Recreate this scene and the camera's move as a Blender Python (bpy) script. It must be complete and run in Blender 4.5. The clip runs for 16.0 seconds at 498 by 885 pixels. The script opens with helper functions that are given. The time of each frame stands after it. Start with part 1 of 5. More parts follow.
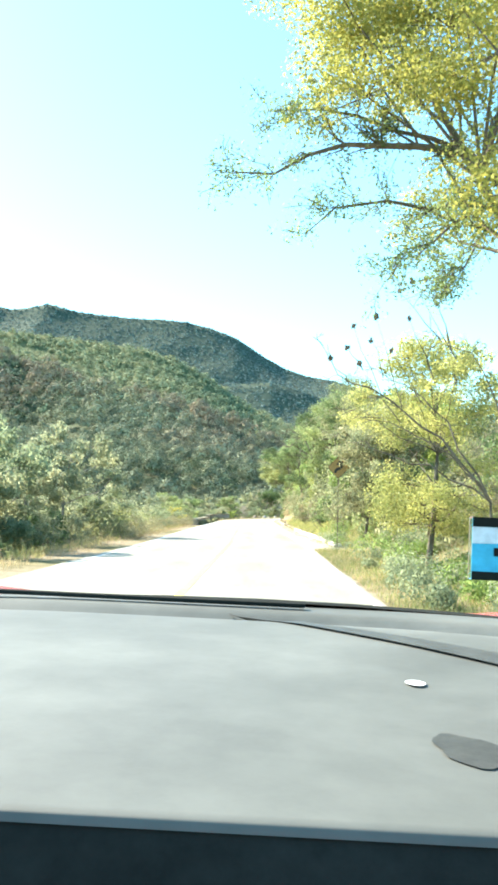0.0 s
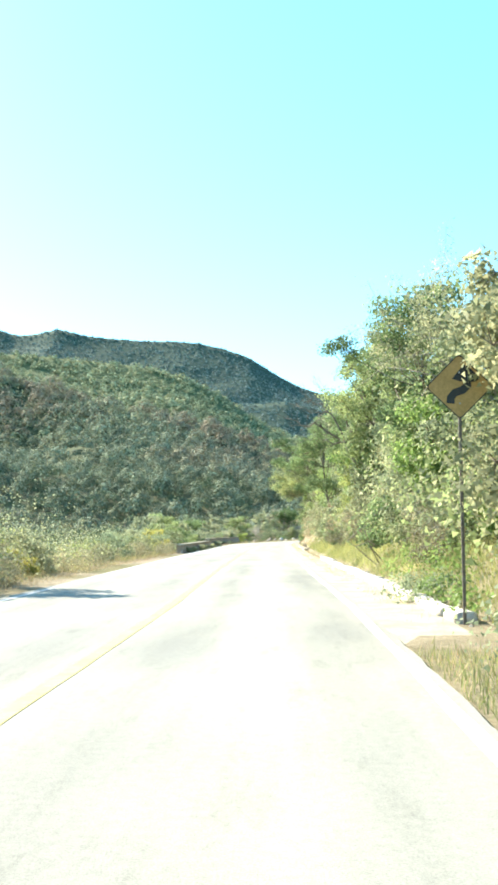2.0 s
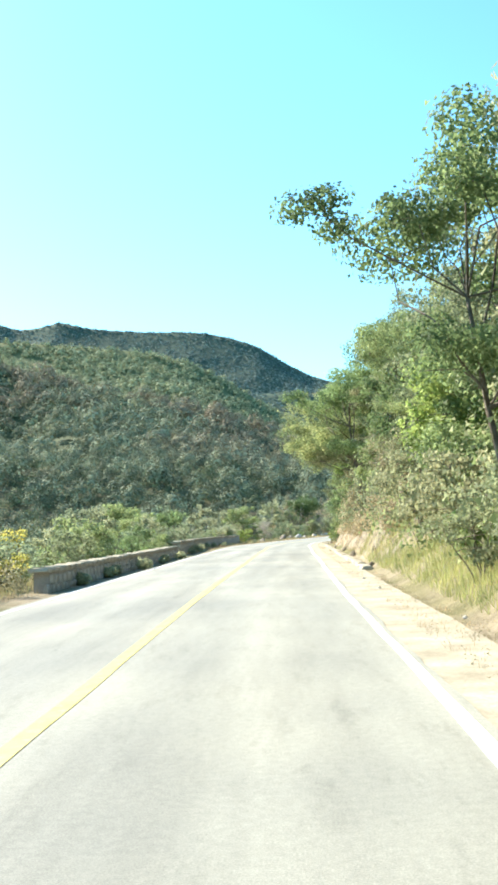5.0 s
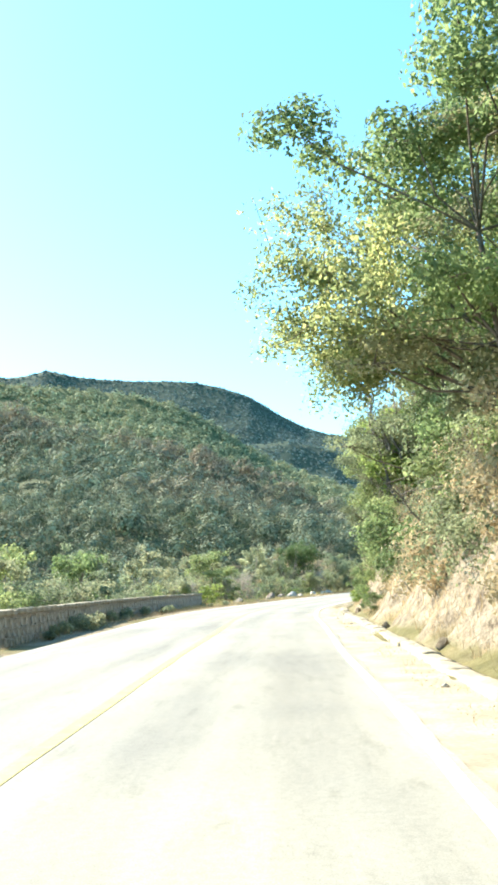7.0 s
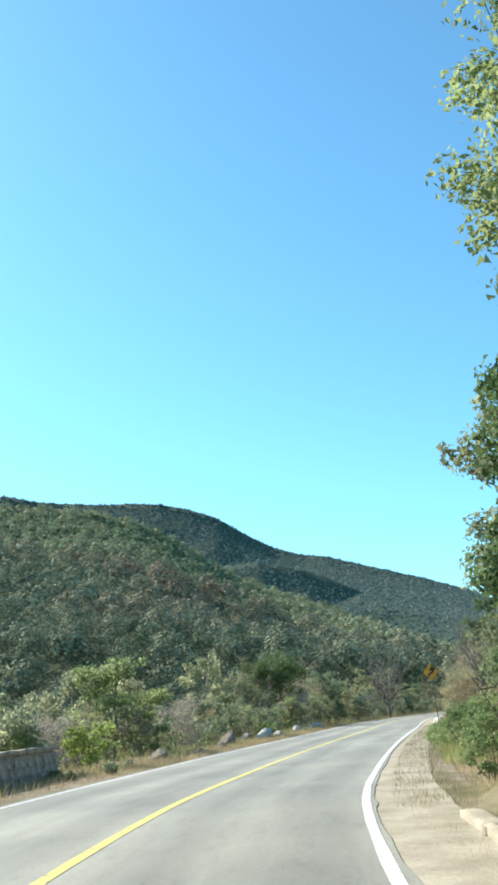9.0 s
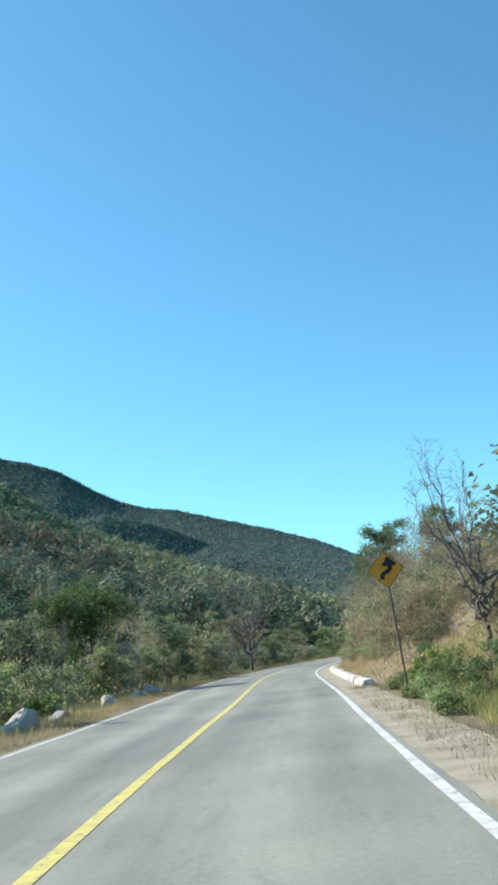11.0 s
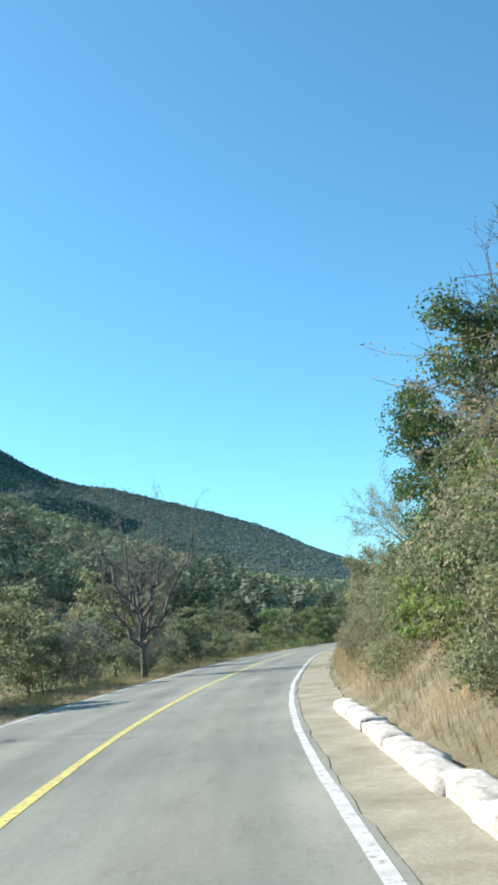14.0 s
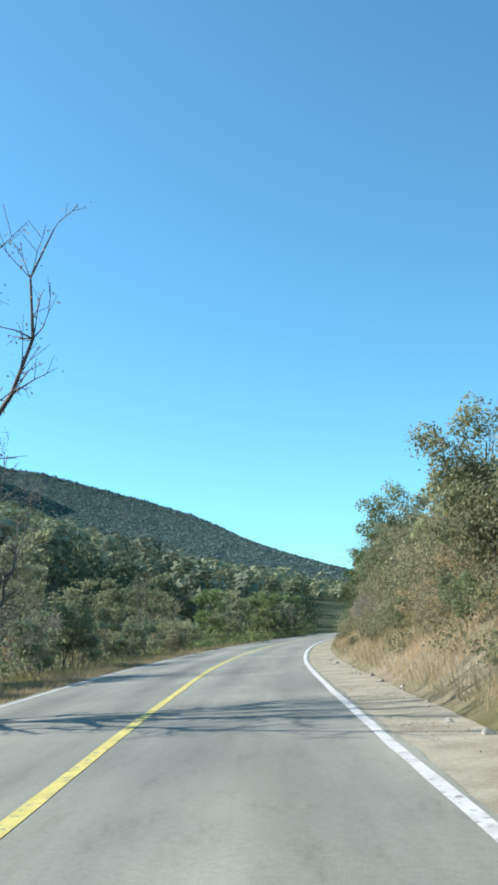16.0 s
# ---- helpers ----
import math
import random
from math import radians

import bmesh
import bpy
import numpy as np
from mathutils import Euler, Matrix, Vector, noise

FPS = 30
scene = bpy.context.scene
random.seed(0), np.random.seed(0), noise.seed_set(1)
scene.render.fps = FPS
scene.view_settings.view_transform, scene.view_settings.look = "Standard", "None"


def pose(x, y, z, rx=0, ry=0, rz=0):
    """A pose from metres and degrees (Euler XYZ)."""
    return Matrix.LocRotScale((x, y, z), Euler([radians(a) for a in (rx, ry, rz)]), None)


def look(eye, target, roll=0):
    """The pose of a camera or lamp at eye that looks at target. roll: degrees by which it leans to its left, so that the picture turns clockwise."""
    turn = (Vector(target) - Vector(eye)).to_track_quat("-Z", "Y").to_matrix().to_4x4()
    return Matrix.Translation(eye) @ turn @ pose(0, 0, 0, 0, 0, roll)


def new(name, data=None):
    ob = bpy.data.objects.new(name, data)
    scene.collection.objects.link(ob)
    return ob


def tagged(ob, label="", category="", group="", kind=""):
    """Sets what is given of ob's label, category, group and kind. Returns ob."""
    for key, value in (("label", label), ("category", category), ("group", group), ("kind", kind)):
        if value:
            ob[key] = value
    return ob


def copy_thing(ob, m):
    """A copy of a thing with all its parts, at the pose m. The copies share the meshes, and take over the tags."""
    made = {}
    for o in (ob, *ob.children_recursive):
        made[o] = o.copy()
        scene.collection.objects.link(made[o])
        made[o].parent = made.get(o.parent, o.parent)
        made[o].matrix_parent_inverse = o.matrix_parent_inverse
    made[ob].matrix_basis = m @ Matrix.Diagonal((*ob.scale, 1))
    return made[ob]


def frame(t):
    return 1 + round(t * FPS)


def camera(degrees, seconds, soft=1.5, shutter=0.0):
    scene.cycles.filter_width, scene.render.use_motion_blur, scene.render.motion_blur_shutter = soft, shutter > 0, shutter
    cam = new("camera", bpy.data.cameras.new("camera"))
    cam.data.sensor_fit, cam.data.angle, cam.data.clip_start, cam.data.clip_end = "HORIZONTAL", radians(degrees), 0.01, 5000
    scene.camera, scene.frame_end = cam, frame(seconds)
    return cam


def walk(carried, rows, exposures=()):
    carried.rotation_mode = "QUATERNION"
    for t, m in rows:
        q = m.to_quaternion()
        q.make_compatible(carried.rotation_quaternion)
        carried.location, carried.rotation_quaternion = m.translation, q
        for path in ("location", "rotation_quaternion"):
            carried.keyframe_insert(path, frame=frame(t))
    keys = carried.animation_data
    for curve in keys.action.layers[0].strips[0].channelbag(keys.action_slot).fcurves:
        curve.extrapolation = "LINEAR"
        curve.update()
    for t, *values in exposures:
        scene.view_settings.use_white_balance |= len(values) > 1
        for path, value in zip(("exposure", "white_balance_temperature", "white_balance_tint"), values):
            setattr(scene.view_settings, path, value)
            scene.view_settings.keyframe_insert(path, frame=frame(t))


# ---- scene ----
# The camera: the eye's place in metres, then pitch, lean and yaw in degrees.
cam = camera(29.5, 16.0, 3.2)
PATH = [
    (0, 0.00, -0.00, 1.29, 4.15, 0.92, 0.05),
    (0.5, 0.30, 5.91, 1.27, 4.27, 1.11, 0.39),
    (1, 0.55, 11.82, 1.24, 4.35, 0.99, 0.74),
    (1.5, 0.76, 17.73, 1.21, 4.62, 0.00, 1.02),
    (2, 0.89, 23.70, 1.14, 5.54, -0.70, 1.09),
    (2.5, 1.19, 29.78, 1.19, 6.64, -0.70, 1.55),
    (3, 1.13, 35.77, 1.29, 7.87, -1.23, 2.09),
    (3.5, 1.16, 41.73, 1.31, 7.87, -2.27, 2.24),
    (4, 0.99, 47.81, 1.31, 6.94, -1.77, 2.18),
    (6.3, 1.19, 81.72, 1.25, 4.70, -2.52, 1.26),
    (6.5, 1.25, 85.01, 1.23, 5.25, -1.99, 1.26),
    (7, 1.37, 93.28, 1.19, 8.58, -1.73, 1.23),
    (7.5, 1.39, 101.54, 1.21, 12.90, -1.83, 1.32),
    (8, 1.41, 109.63, 1.22, 15.32, -1.83, 1.38),
    (8.2, 1.47, 112.84, 1.24, 16.04, -1.71, 1.33),
    (10.3, 3.64, 144.59, 1.18, 15.52, -8.16, -6.99),
    (10.5, 3.94, 147.43, 1.21, 14.29, -7.08, -8.02),
    (11, 4.97, 154.50, 1.18, 12.75, -6.28, -10.38),
    (11.5, 6.24, 161.48, 1.16, 12.29, -5.21, -12.11),
    (12, 7.62, 168.27, 1.16, 12.49, -4.11, -13.28),
    (12.5, 9.06, 174.86, 1.27, 12.23, -4.04, -13.87),
    (13, 10.57, 181.31, 1.31, 12.05, -4.97, -14.00),
    (13.5, 11.97, 187.67, 1.38, 11.83, -4.91, -13.75),
    (14, 13.37, 194.08, 1.37, 11.68, -4.86, -13.74),
    (14.5, 14.78, 200.71, 1.42, 11.37, -3.50, -14.06),
    (15, 16.28, 207.54, 1.28, 11.13, -4.20, -15.00),
    (15.5, 17.92, 214.60, 1.16, 11.17, -4.44, -16.20),
    (16, 19.60, 221.77, 1.14, 11.11, -3.59, -17.58),
]
EXPOSURES = [
    (0.0, 2.0, 7250, 10), (1.0, 1.95, 6900, 10), (2.0, 1.82, 7000, 11), (3.0, 1.58, 6920, 12), (3.6, 1.32, 6950, 13), (4.2, 1.37, 6950, 13), (5.2, 1.6, 6850, 12), (6.3, 1.8, 6800, 12),
    (7.0, 1.74, 7000, 13), (7.5, 1.6, 7250, 14), (8.0, 1.35, 7150, 14), (8.3, 1.15, 6950, 13), (9.3, 0.8, 6600, 11), (10.3, 0.52, 6450, 10), (11.5, 0.54, 6400, 10), (12.5, 0.6, 6400, 10), (14.5, 0.63, 6400, 10), (16.0, 0.54, 6300, 10),
]
walk(cam, [(t, pose(x, y, z, 90 + p, 0, w) @ pose(0, 0, 0, 0, 0, r)) for t, x, y, z, p, r, w in PATH], EXPOSURES)

# ---- light ----
SUN_AZ, SUN_EL = 56.0, 38.0  # degrees to the left of +y, and above the horizon
world = bpy.data.worlds.new("sky")
scene.world = world
world.use_nodes = True
wn, wl = world.node_tree.nodes, world.node_tree.links
wn.clear()
sky = wn.new("ShaderNodeTexSky")
sky.sky_type, sky.sun_disc = "NISHITA", False
sky.sun_elevation, sky.sun_rotation = radians(SUN_EL), radians(-SUN_AZ)
sky.altitude, sky.air_density, sky.dust_density, sky.ozone_density = 900, 1.0, 1.0, 2.7
back = wn.new("ShaderNodeBackground")
back.inputs["Strength"].default_value = 0.15
out = wn.new("ShaderNodeOutputWorld")
tint = wn.new("ShaderNodeMix")
tint.data_type, tint.blend_type = "RGBA", "MULTIPLY"
tint.inputs[0].default_value, tint.inputs[7].default_value = 1.0, (0.56, 1.0, 1.0, 1)
wl.new(sky.outputs[0], tint.inputs[6])
wl.new(tint.outputs[2], back.inputs[0])
wl.new(back.outputs[0], out.inputs[0])
az, el = radians(SUN_AZ), radians(SUN_EL)
toward = Vector((-math.sin(az) * math.cos(el), math.cos(az) * math.cos(el), math.sin(el)))
lamp = bpy.data.lights.new("sun", "SUN")
lamp.energy, lamp.angle, lamp.color = 5.0, radians(0.53), (1.0, 0.95, 0.86)
new("sun", lamp).matrix_world = look(toward * 200, (0, 0, 0))


# ---- materials ----
def nodes_of(name):
    m = bpy.data.materials.new(name)
    m.use_nodes = True
    n, l = m.node_tree.nodes, m.node_tree.links
    return m, n, l, n["Principled BSDF"]


def ramp(n, stops):
    r = n.new("ShaderNodeValToRGB")
    while len(r.color_ramp.elements) < len(stops):
        r.color_ramp.elements.new(0.5)
    for e, (p, c) in zip(r.color_ramp.elements, stops):
        e.position, e.color = p, (*c, 1)
    return r


def noise_tex(n, l, scale, detail=6, rough=0.6, coords=None, kind="Object"):
    t = n.new("ShaderNodeTexNoise")
    t.inputs["Scale"].default_value, t.inputs["Detail"].default_value, t.inputs["Roughness"].default_value = scale, detail, rough
    if coords is None:
        coords = n.new("ShaderNodeTexCoord").outputs[kind]
    l.new(coords, t.inputs["Vector"])
    return t


def mix(n, l, fac, a, b, mode="MIX"):
    m = n.new("ShaderNodeMix")
    m.data_type, m.blend_type = "RGBA", mode
    for value, socket in ((fac, m.inputs[0]), (a, m.inputs[6]), (b, m.inputs[7])):
        if isinstance(value, bpy.types.NodeSocket):
            l.new(value, socket)
        elif isinstance(value, tuple):
            socket.default_value = (*value, 1)
        else:
            socket.default_value = value
    return m.outputs[2]


def bump(n, l, p, height, strength, distance):
    b = n.new("ShaderNodeBump")
    b.inputs["Strength"].default_value, b.inputs["Distance"].default_value = strength, distance
    l.new(height, b.inputs["Height"])
    l.new(b.outputs[0], p.inputs["Normal"])


def rough_mat(name, dark, light, scale, fine, roughness=0.9, bump_by=0.02, spec=0.2, metal=0.0, coarse=None):
    """A plain surface with colour at two scales and fine relief."""
    m, n, l, p = nodes_of(name)
    a = noise_tex(n, l, scale, 5, 0.6)
    b = noise_tex(n, l, fine, 6, 0.7)
    r = ramp(n, [(0.3, dark), (0.7, light)])
    l.new(a.outputs[0], r.inputs[0])
    f = ramp(n, [(0.3, (0.75, 0.75, 0.75)), (0.7, (1.15, 1.15, 1.15))])
    l.new(b.outputs[0], f.inputs[0])
    c = mix(n, l, 1.0, r.outputs[0], f.outputs[0], "MULTIPLY")
    l.new(c, p.inputs["Base Color"])
    p.inputs["Roughness"].default_value, p.inputs["Specular IOR Level"].default_value, p.inputs["Metallic"].default_value = roughness, spec, metal
    if bump_by:
        bump(n, l, p, b.outputs[0], 0.7, bump_by)
    return m


def leaf_mat(name, colours, through_by=0.35, roughness=0.6, grey=1.18):
    """Leaves: each leaf takes a colour of its own, each plant a tint, and light shines through."""
    m, n, l, p = nodes_of(name)
    g = n.new("ShaderNodeNewGeometry")
    o = n.new("ShaderNodeObjectInfo")
    mean = [sum(c[i] for c in colours) / len(colours) for i in range(3)]
    colours = [tuple(m_ + 0.62 * (v - m_) for v, m_ in zip(c, mean)) for c in colours]
    r = ramp(n, [(i / max(1, len(colours) - 1), tuple(min(0.6, k * v) for k, v in zip((1.36, 1.34, 1.34 * grey), c))) for i, c in enumerate(colours)])
    l.new(g.outputs["Random Per Island"], r.inputs[0])
    t = ramp(n, [(0.0, (0.72, 0.78, 0.72)), (0.35, (0.92, 1.0, 0.9)), (0.7, (1.12, 1.05, 0.98)), (1.0, (1.3, 1.22, 1.1))])
    l.new(o.outputs["Random"], t.inputs[0])
    big = noise_tex(n, l, 0.6, 2, 0.5)
    tb = ramp(n, [(0.36, (0.65, 0.7, 0.66)), (0.64, (1.3, 1.26, 1.18))])
    l.new(big.outputs[0], tb.inputs[0])
    c = mix(n, l, 1.0, mix(n, l, 1.0, r.outputs[0], t.outputs[0], "MULTIPLY"), tb.outputs[0], "MULTIPLY")
    l.new(c, p.inputs["Base Color"])
    p.inputs["Roughness"].default_value, p.inputs["Specular IOR Level"].default_value = roughness, 0.12
    tr = n.new("ShaderNodeBsdfTranslucent")
    l.new(c, tr.inputs[0])
    ms = n.new("ShaderNodeMixShader")
    ms.inputs[0].default_value = through_by + 0.1
    l.new(p.outputs[0], ms.inputs[1])
    l.new(tr.outputs[0], ms.inputs[2])
    l.new(ms.outputs[0], n["Material Output"].inputs[0])
    return m


LEAF_GREEN = leaf_mat("leaf_green", [(0.09, 0.13, 0.05), (0.148, 0.2, 0.08), (0.228, 0.275, 0.13)], 0.5)
LEAF_DARK = leaf_mat("leaf_dark", [(0.045, 0.08, 0.03), (0.085, 0.125, 0.045), (0.14, 0.185, 0.075)], 0.45)
LEAF_OLIVE = leaf_mat("leaf_olive", [(0.125, 0.142, 0.072), (0.187, 0.207, 0.11), (0.268, 0.282, 0.165)], 0.5)
LEAF_SAGE = leaf_mat("leaf_sage", [(0.11, 0.14, 0.08), (0.2, 0.23, 0.135), (0.31, 0.335, 0.215)], 0.5, grey=1.15)
LEAF_MIXED = leaf_mat("leaf_mixed", [(0.075, 0.12, 0.05), (0.14, 0.19, 0.075), (0.2, 0.25, 0.105), (0.26, 0.29, 0.13), (0.35, 0.34, 0.14)], 0.6)
LEAF_GOLD = leaf_mat("leaf_gold", [(0.2, 0.22, 0.07), (0.31, 0.315, 0.105), (0.41, 0.395, 0.155)], 0.5)
LEAF_GREY = leaf_mat("leaf_grey", [(0.14, 0.13, 0.1), (0.22, 0.21, 0.17), (0.3, 0.29, 0.24)], 0.35)
LEAF_YELLOW = leaf_mat("leaf_yellow", [(0.22, 0.22, 0.055), (0.36, 0.335, 0.1), (0.19, 0.21, 0.065)], 0.5, grey=1.1)
LEAF_BROWN = leaf_mat("leaf_brown", [(0.155, 0.13, 0.08), (0.245, 0.21, 0.13), (0.35, 0.31, 0.205)], 0.35, grey=1.1)
LEAF_BRIGHT = leaf_mat("leaf_bright", [(0.12, 0.18, 0.045), (0.19, 0.265, 0.075), (0.28, 0.34, 0.12)], 0.5)
GRASS_DRY = leaf_mat("grass_dry", [(0.22, 0.17, 0.1), (0.31, 0.25, 0.155), (0.4, 0.34, 0.23), (0.17, 0.15, 0.08)], 0.3, 0.8, 1.1)
GRASS_GREEN = leaf_mat("grass_green", [(0.17, 0.2, 0.06), (0.26, 0.26, 0.1), (0.38, 0.34, 0.16), (0.12, 0.17, 0.04)], 0.4, 0.8)


def woods_mat(name, dark, light, dry, dry_share, belt=None):
    """Far woods: colour by tree and by patch, with dry russet stretches, most of them in a belt of heights."""
    m, n, l, p = nodes_of(name)
    g = n.new("ShaderNodeNewGeometry")
    tree = noise_tex(n, l, 0.22, 2, 0.6, g.outputs["Position"])
    patch = noise_tex(n, l, 0.014, 4, 0.6, g.outputs["Position"])
    r = ramp(n, [(0.4, dark), (0.6, light)])
    l.new(tree.outputs[0], r.inputs[0])
    k = ramp(n, [(1 - dry_share - 0.06, (0, 0, 0)), (1 - dry_share + 0.06, (1, 1, 1))])
    l.new(patch.outputs[0], k.inputs[0])
    share = k.outputs[0]
    if belt:
        high = n.new("ShaderNodeSeparateXYZ")
        l.new(g.outputs["Position"], high.inputs[0])
        rise = n.new("ShaderNodeMapRange")
        rise.inputs["From Min"].default_value, rise.inputs["From Max"].default_value = belt
        l.new(high.outputs[2], rise.inputs[0])
        both = n.new("ShaderNodeMath")
        both.operation = "MULTIPLY"
        l.new(share, both.inputs[0])
        l.new(rise.outputs[0], both.inputs[1])
        share = both.outputs[0]
    half = n.new("ShaderNodeMath")
    half.operation = "MULTIPLY"
    l.new(share, half.inputs[0])
    half.inputs[1].default_value = 0.6
    c = mix(n, l, half.outputs[0], r.outputs[0], dry)
    t = ramp(n, [(0.0, (0.88, 0.88, 0.88)), (1.0, (1.16, 1.16, 1.16))])
    l.new(g.outputs["Random Per Island"], t.inputs[0])
    c = mix(n, l, 1.0, c, t.outputs[0], "MULTIPLY")
    l.new(c, p.inputs["Base Color"])
    p.inputs["Roughness"].default_value, p.inputs["Specular IOR Level"].default_value = 0.8, 0.1
    tr = n.new("ShaderNodeBsdfTranslucent")
    l.new(c, tr.inputs[0])
    ms = n.new("ShaderNodeMixShader")
    ms.inputs[0].default_value = 0.18
    l.new(p.outputs[0], ms.inputs[1])
    l.new(tr.outputs[0], ms.inputs[2])
    l.new(ms.outputs[0], n["Material Output"].inputs[0])
    return m


WOODS_VALLEY = woods_mat("woods_valley", (0.085, 0.11, 0.058), (0.155, 0.185, 0.1), (0.22, 0.19, 0.125), 0.38)
WOODS_NEAR = woods_mat("woods_near", (0.095, 0.12, 0.08), (0.26, 0.288, 0.185), (0.28, 0.21, 0.15), 0.5, (14, 42))
WOODS_MIDDLE = woods_mat("woods_middle", (0.215, 0.245, 0.142), (0.35, 0.373, 0.223), (0.36, 0.3, 0.212), 0.4)
# distance haze is put into this base colour as blue
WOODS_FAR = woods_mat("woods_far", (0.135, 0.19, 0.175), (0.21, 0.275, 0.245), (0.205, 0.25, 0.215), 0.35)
BARK = rough_mat("bark", (0.09, 0.07, 0.05), (0.22, 0.19, 0.15), 3.0, 40.0, 0.95, 0.015)
BARK_GREY = rough_mat("bark_grey", (0.1, 0.088, 0.075), (0.23, 0.21, 0.185), 3.0, 40.0, 0.95, 0.012)
BARK_PALE = rough_mat("bark_pale", (0.19, 0.17, 0.145), (0.35, 0.32, 0.28), 3.0, 40.0, 0.95, 0.01)
ROCK = rough_mat("rock", (0.15, 0.125, 0.1), (0.33, 0.29, 0.24), 1.6, 18.0, 0.95, 0.05)
PALE_ROCK = rough_mat("pale_rock", (0.42, 0.38, 0.31), (0.7, 0.65, 0.57), 1.6, 18.0, 0.95, 0.05)
MASONRY = rough_mat("masonry", (0.28, 0.265, 0.22), (0.5, 0.475, 0.41), 2.0, 22.0, 0.95, 0.03)
MORTAR = rough_mat("mortar", (0.25, 0.23, 0.2), (0.38, 0.36, 0.32), 2.0, 30.0, 0.95, 0.01)
WHITEWASH = rough_mat("whitewash", (0.36, 0.3, 0.23), (0.85, 0.82, 0.77), 2.6, 11.0, 0.95, 0.05)
CONCRETE = rough_mat("concrete", (0.27, 0.232, 0.165), (0.455, 0.405, 0.305), 1.3, 26.0, 0.95, 0.012)


def paint_mat(name, dark, light, worn_by):
    """Road paint, worn through to the asphalt in flecks."""
    m, n, l, p = nodes_of(name)
    a, b, w = noise_tex(n, l, 3.0, 5, 0.6), noise_tex(n, l, 40.0, 4, 0.7), noise_tex(n, l, 7.0, 8, 0.8)
    r = ramp(n, [(0.3, dark), (0.7, light)])
    l.new(a.outputs[0], r.inputs[0])
    k = ramp(n, [(worn_by - 0.04, (1, 1, 1)), (worn_by + 0.04, (0, 0, 0))])
    l.new(w.outputs[0], k.inputs[0])
    l.new(mix(n, l, k.outputs[0], r.outputs[0], (0.24, 0.23, 0.2)), p.inputs["Base Color"])
    p.inputs["Roughness"].default_value, p.inputs["Specular IOR Level"].default_value = 0.75, 0.25
    bump(n, l, p, b.outputs[0], 0.5, 0.003)
    return m


PAINT_WHITE = paint_mat("paint_white", (0.45, 0.44, 0.41), (0.72, 0.71, 0.68), 0.42)
PAINT_YELLOW = paint_mat("paint_yellow", (0.5, 0.42, 0.12), (0.68, 0.58, 0.18), 0.43)


def road_mat():
    m, n, l, p = nodes_of("asphalt")
    uv = n.new("ShaderNodeUVMap").outputs[0]
    sep = n.new("ShaderNodeSeparateXYZ")
    l.new(uv, sep.inputs[0])
    # wheel tracks: polished darker stripes along the lanes
    st = n.new("ShaderNodeMath")
    st.operation = "MULTIPLY"
    st.inputs[1].default_value = 2 * math.pi / 1.55
    l.new(sep.outputs[0], st.inputs[0])
    sn = n.new("ShaderNodeMath")
    sn.operation = "COSINE"
    l.new(st.outputs[0], sn.inputs[0])
    # stretch the patches along the road
    mp = n.new("ShaderNodeMapping")
    mp.inputs["Scale"].default_value = (0.9, 0.07, 1)
    l.new(uv, mp.inputs[0])
    a = noise_tex(n, l, 1.0, 6, 0.6, mp.outputs[0])
    grit = noise_tex(n, l, 90.0, 4, 0.7)
    patch = noise_tex(n, l, 0.25, 4, 0.5)
    r = ramp(n, [(0.3, (0.205, 0.204, 0.174)), (0.7, (0.335, 0.334, 0.284))])
    l.new(a.outputs[0], r.inputs[0])
    # rough ravelled spots and darker repairs
    mp2 = n.new("ShaderNodeMapping")
    mp2.inputs["Scale"].default_value = (3.5, 0.8, 1)
    l.new(uv, mp2.inputs[0])
    ravel = noise_tex(n, l, 1.0, 9, 0.75, mp2.outputs[0])
    rv = ramp(n, [(0.34, (0.8, 0.8, 0.79)), (0.46, (0.97, 0.97, 0.97)), (0.62, (1.0, 1.0, 1.0)), (0.72, (1.18, 1.17, 1.13))])
    l.new(ravel.outputs[0], rv.inputs[0])
    track = ramp(n, [(0.0, (0.9, 0.9, 0.9)), (1.0, (1.08, 1.07, 1.05))])
    mr = n.new("ShaderNodeMapRange")
    mr.inputs["From Min"].default_value, mr.inputs["From Max"].default_value = -1, 1
    l.new(sn.outputs[0], mr.inputs[0])
    l.new(mr.outputs[0], track.inputs[0])
    g = ramp(n, [(0.3, (0.7, 0.7, 0.7)), (0.7, (1.2, 1.2, 1.2))])
    l.new(grit.outputs[0], g.inputs[0])
    stones = noise_tex(n, l, 16.0, 5, 0.75)
    sn2 = ramp(n, [(0.35, (0.88, 0.88, 0.88)), (0.65, (1.08, 1.08, 1.07))])
    l.new(stones.outputs[0], sn2.inputs[0])
    pc = ramp(n, [(0.35, (0.85, 0.85, 0.86)), (0.65, (1.1, 1.08, 1.05))])
    l.new(patch.outputs[0], pc.inputs[0])
    c = mix(n, l, 1.0, mix(n, l, 1.0, mix(n, l, 1.0, mix(n, l, 1.0, r.outputs[0], rv.outputs[0], "MULTIPLY"), track.outputs[0], "MULTIPLY"), g.outputs[0], "MULTIPLY"), pc.outputs[0], "MULTIPLY")
    c = mix(n, l, 1.0, c, sn2.outputs[0], "MULTIPLY")
    l.new(c, p.inputs["Base Color"])
    p.inputs["Roughness"].default_value, p.inputs["Specular IOR Level"].default_value = 0.82, 0.35
    bump(n, l, p, grit.outputs[0], 0.5, 0.006)
    return m


ASPHALT = road_mat()


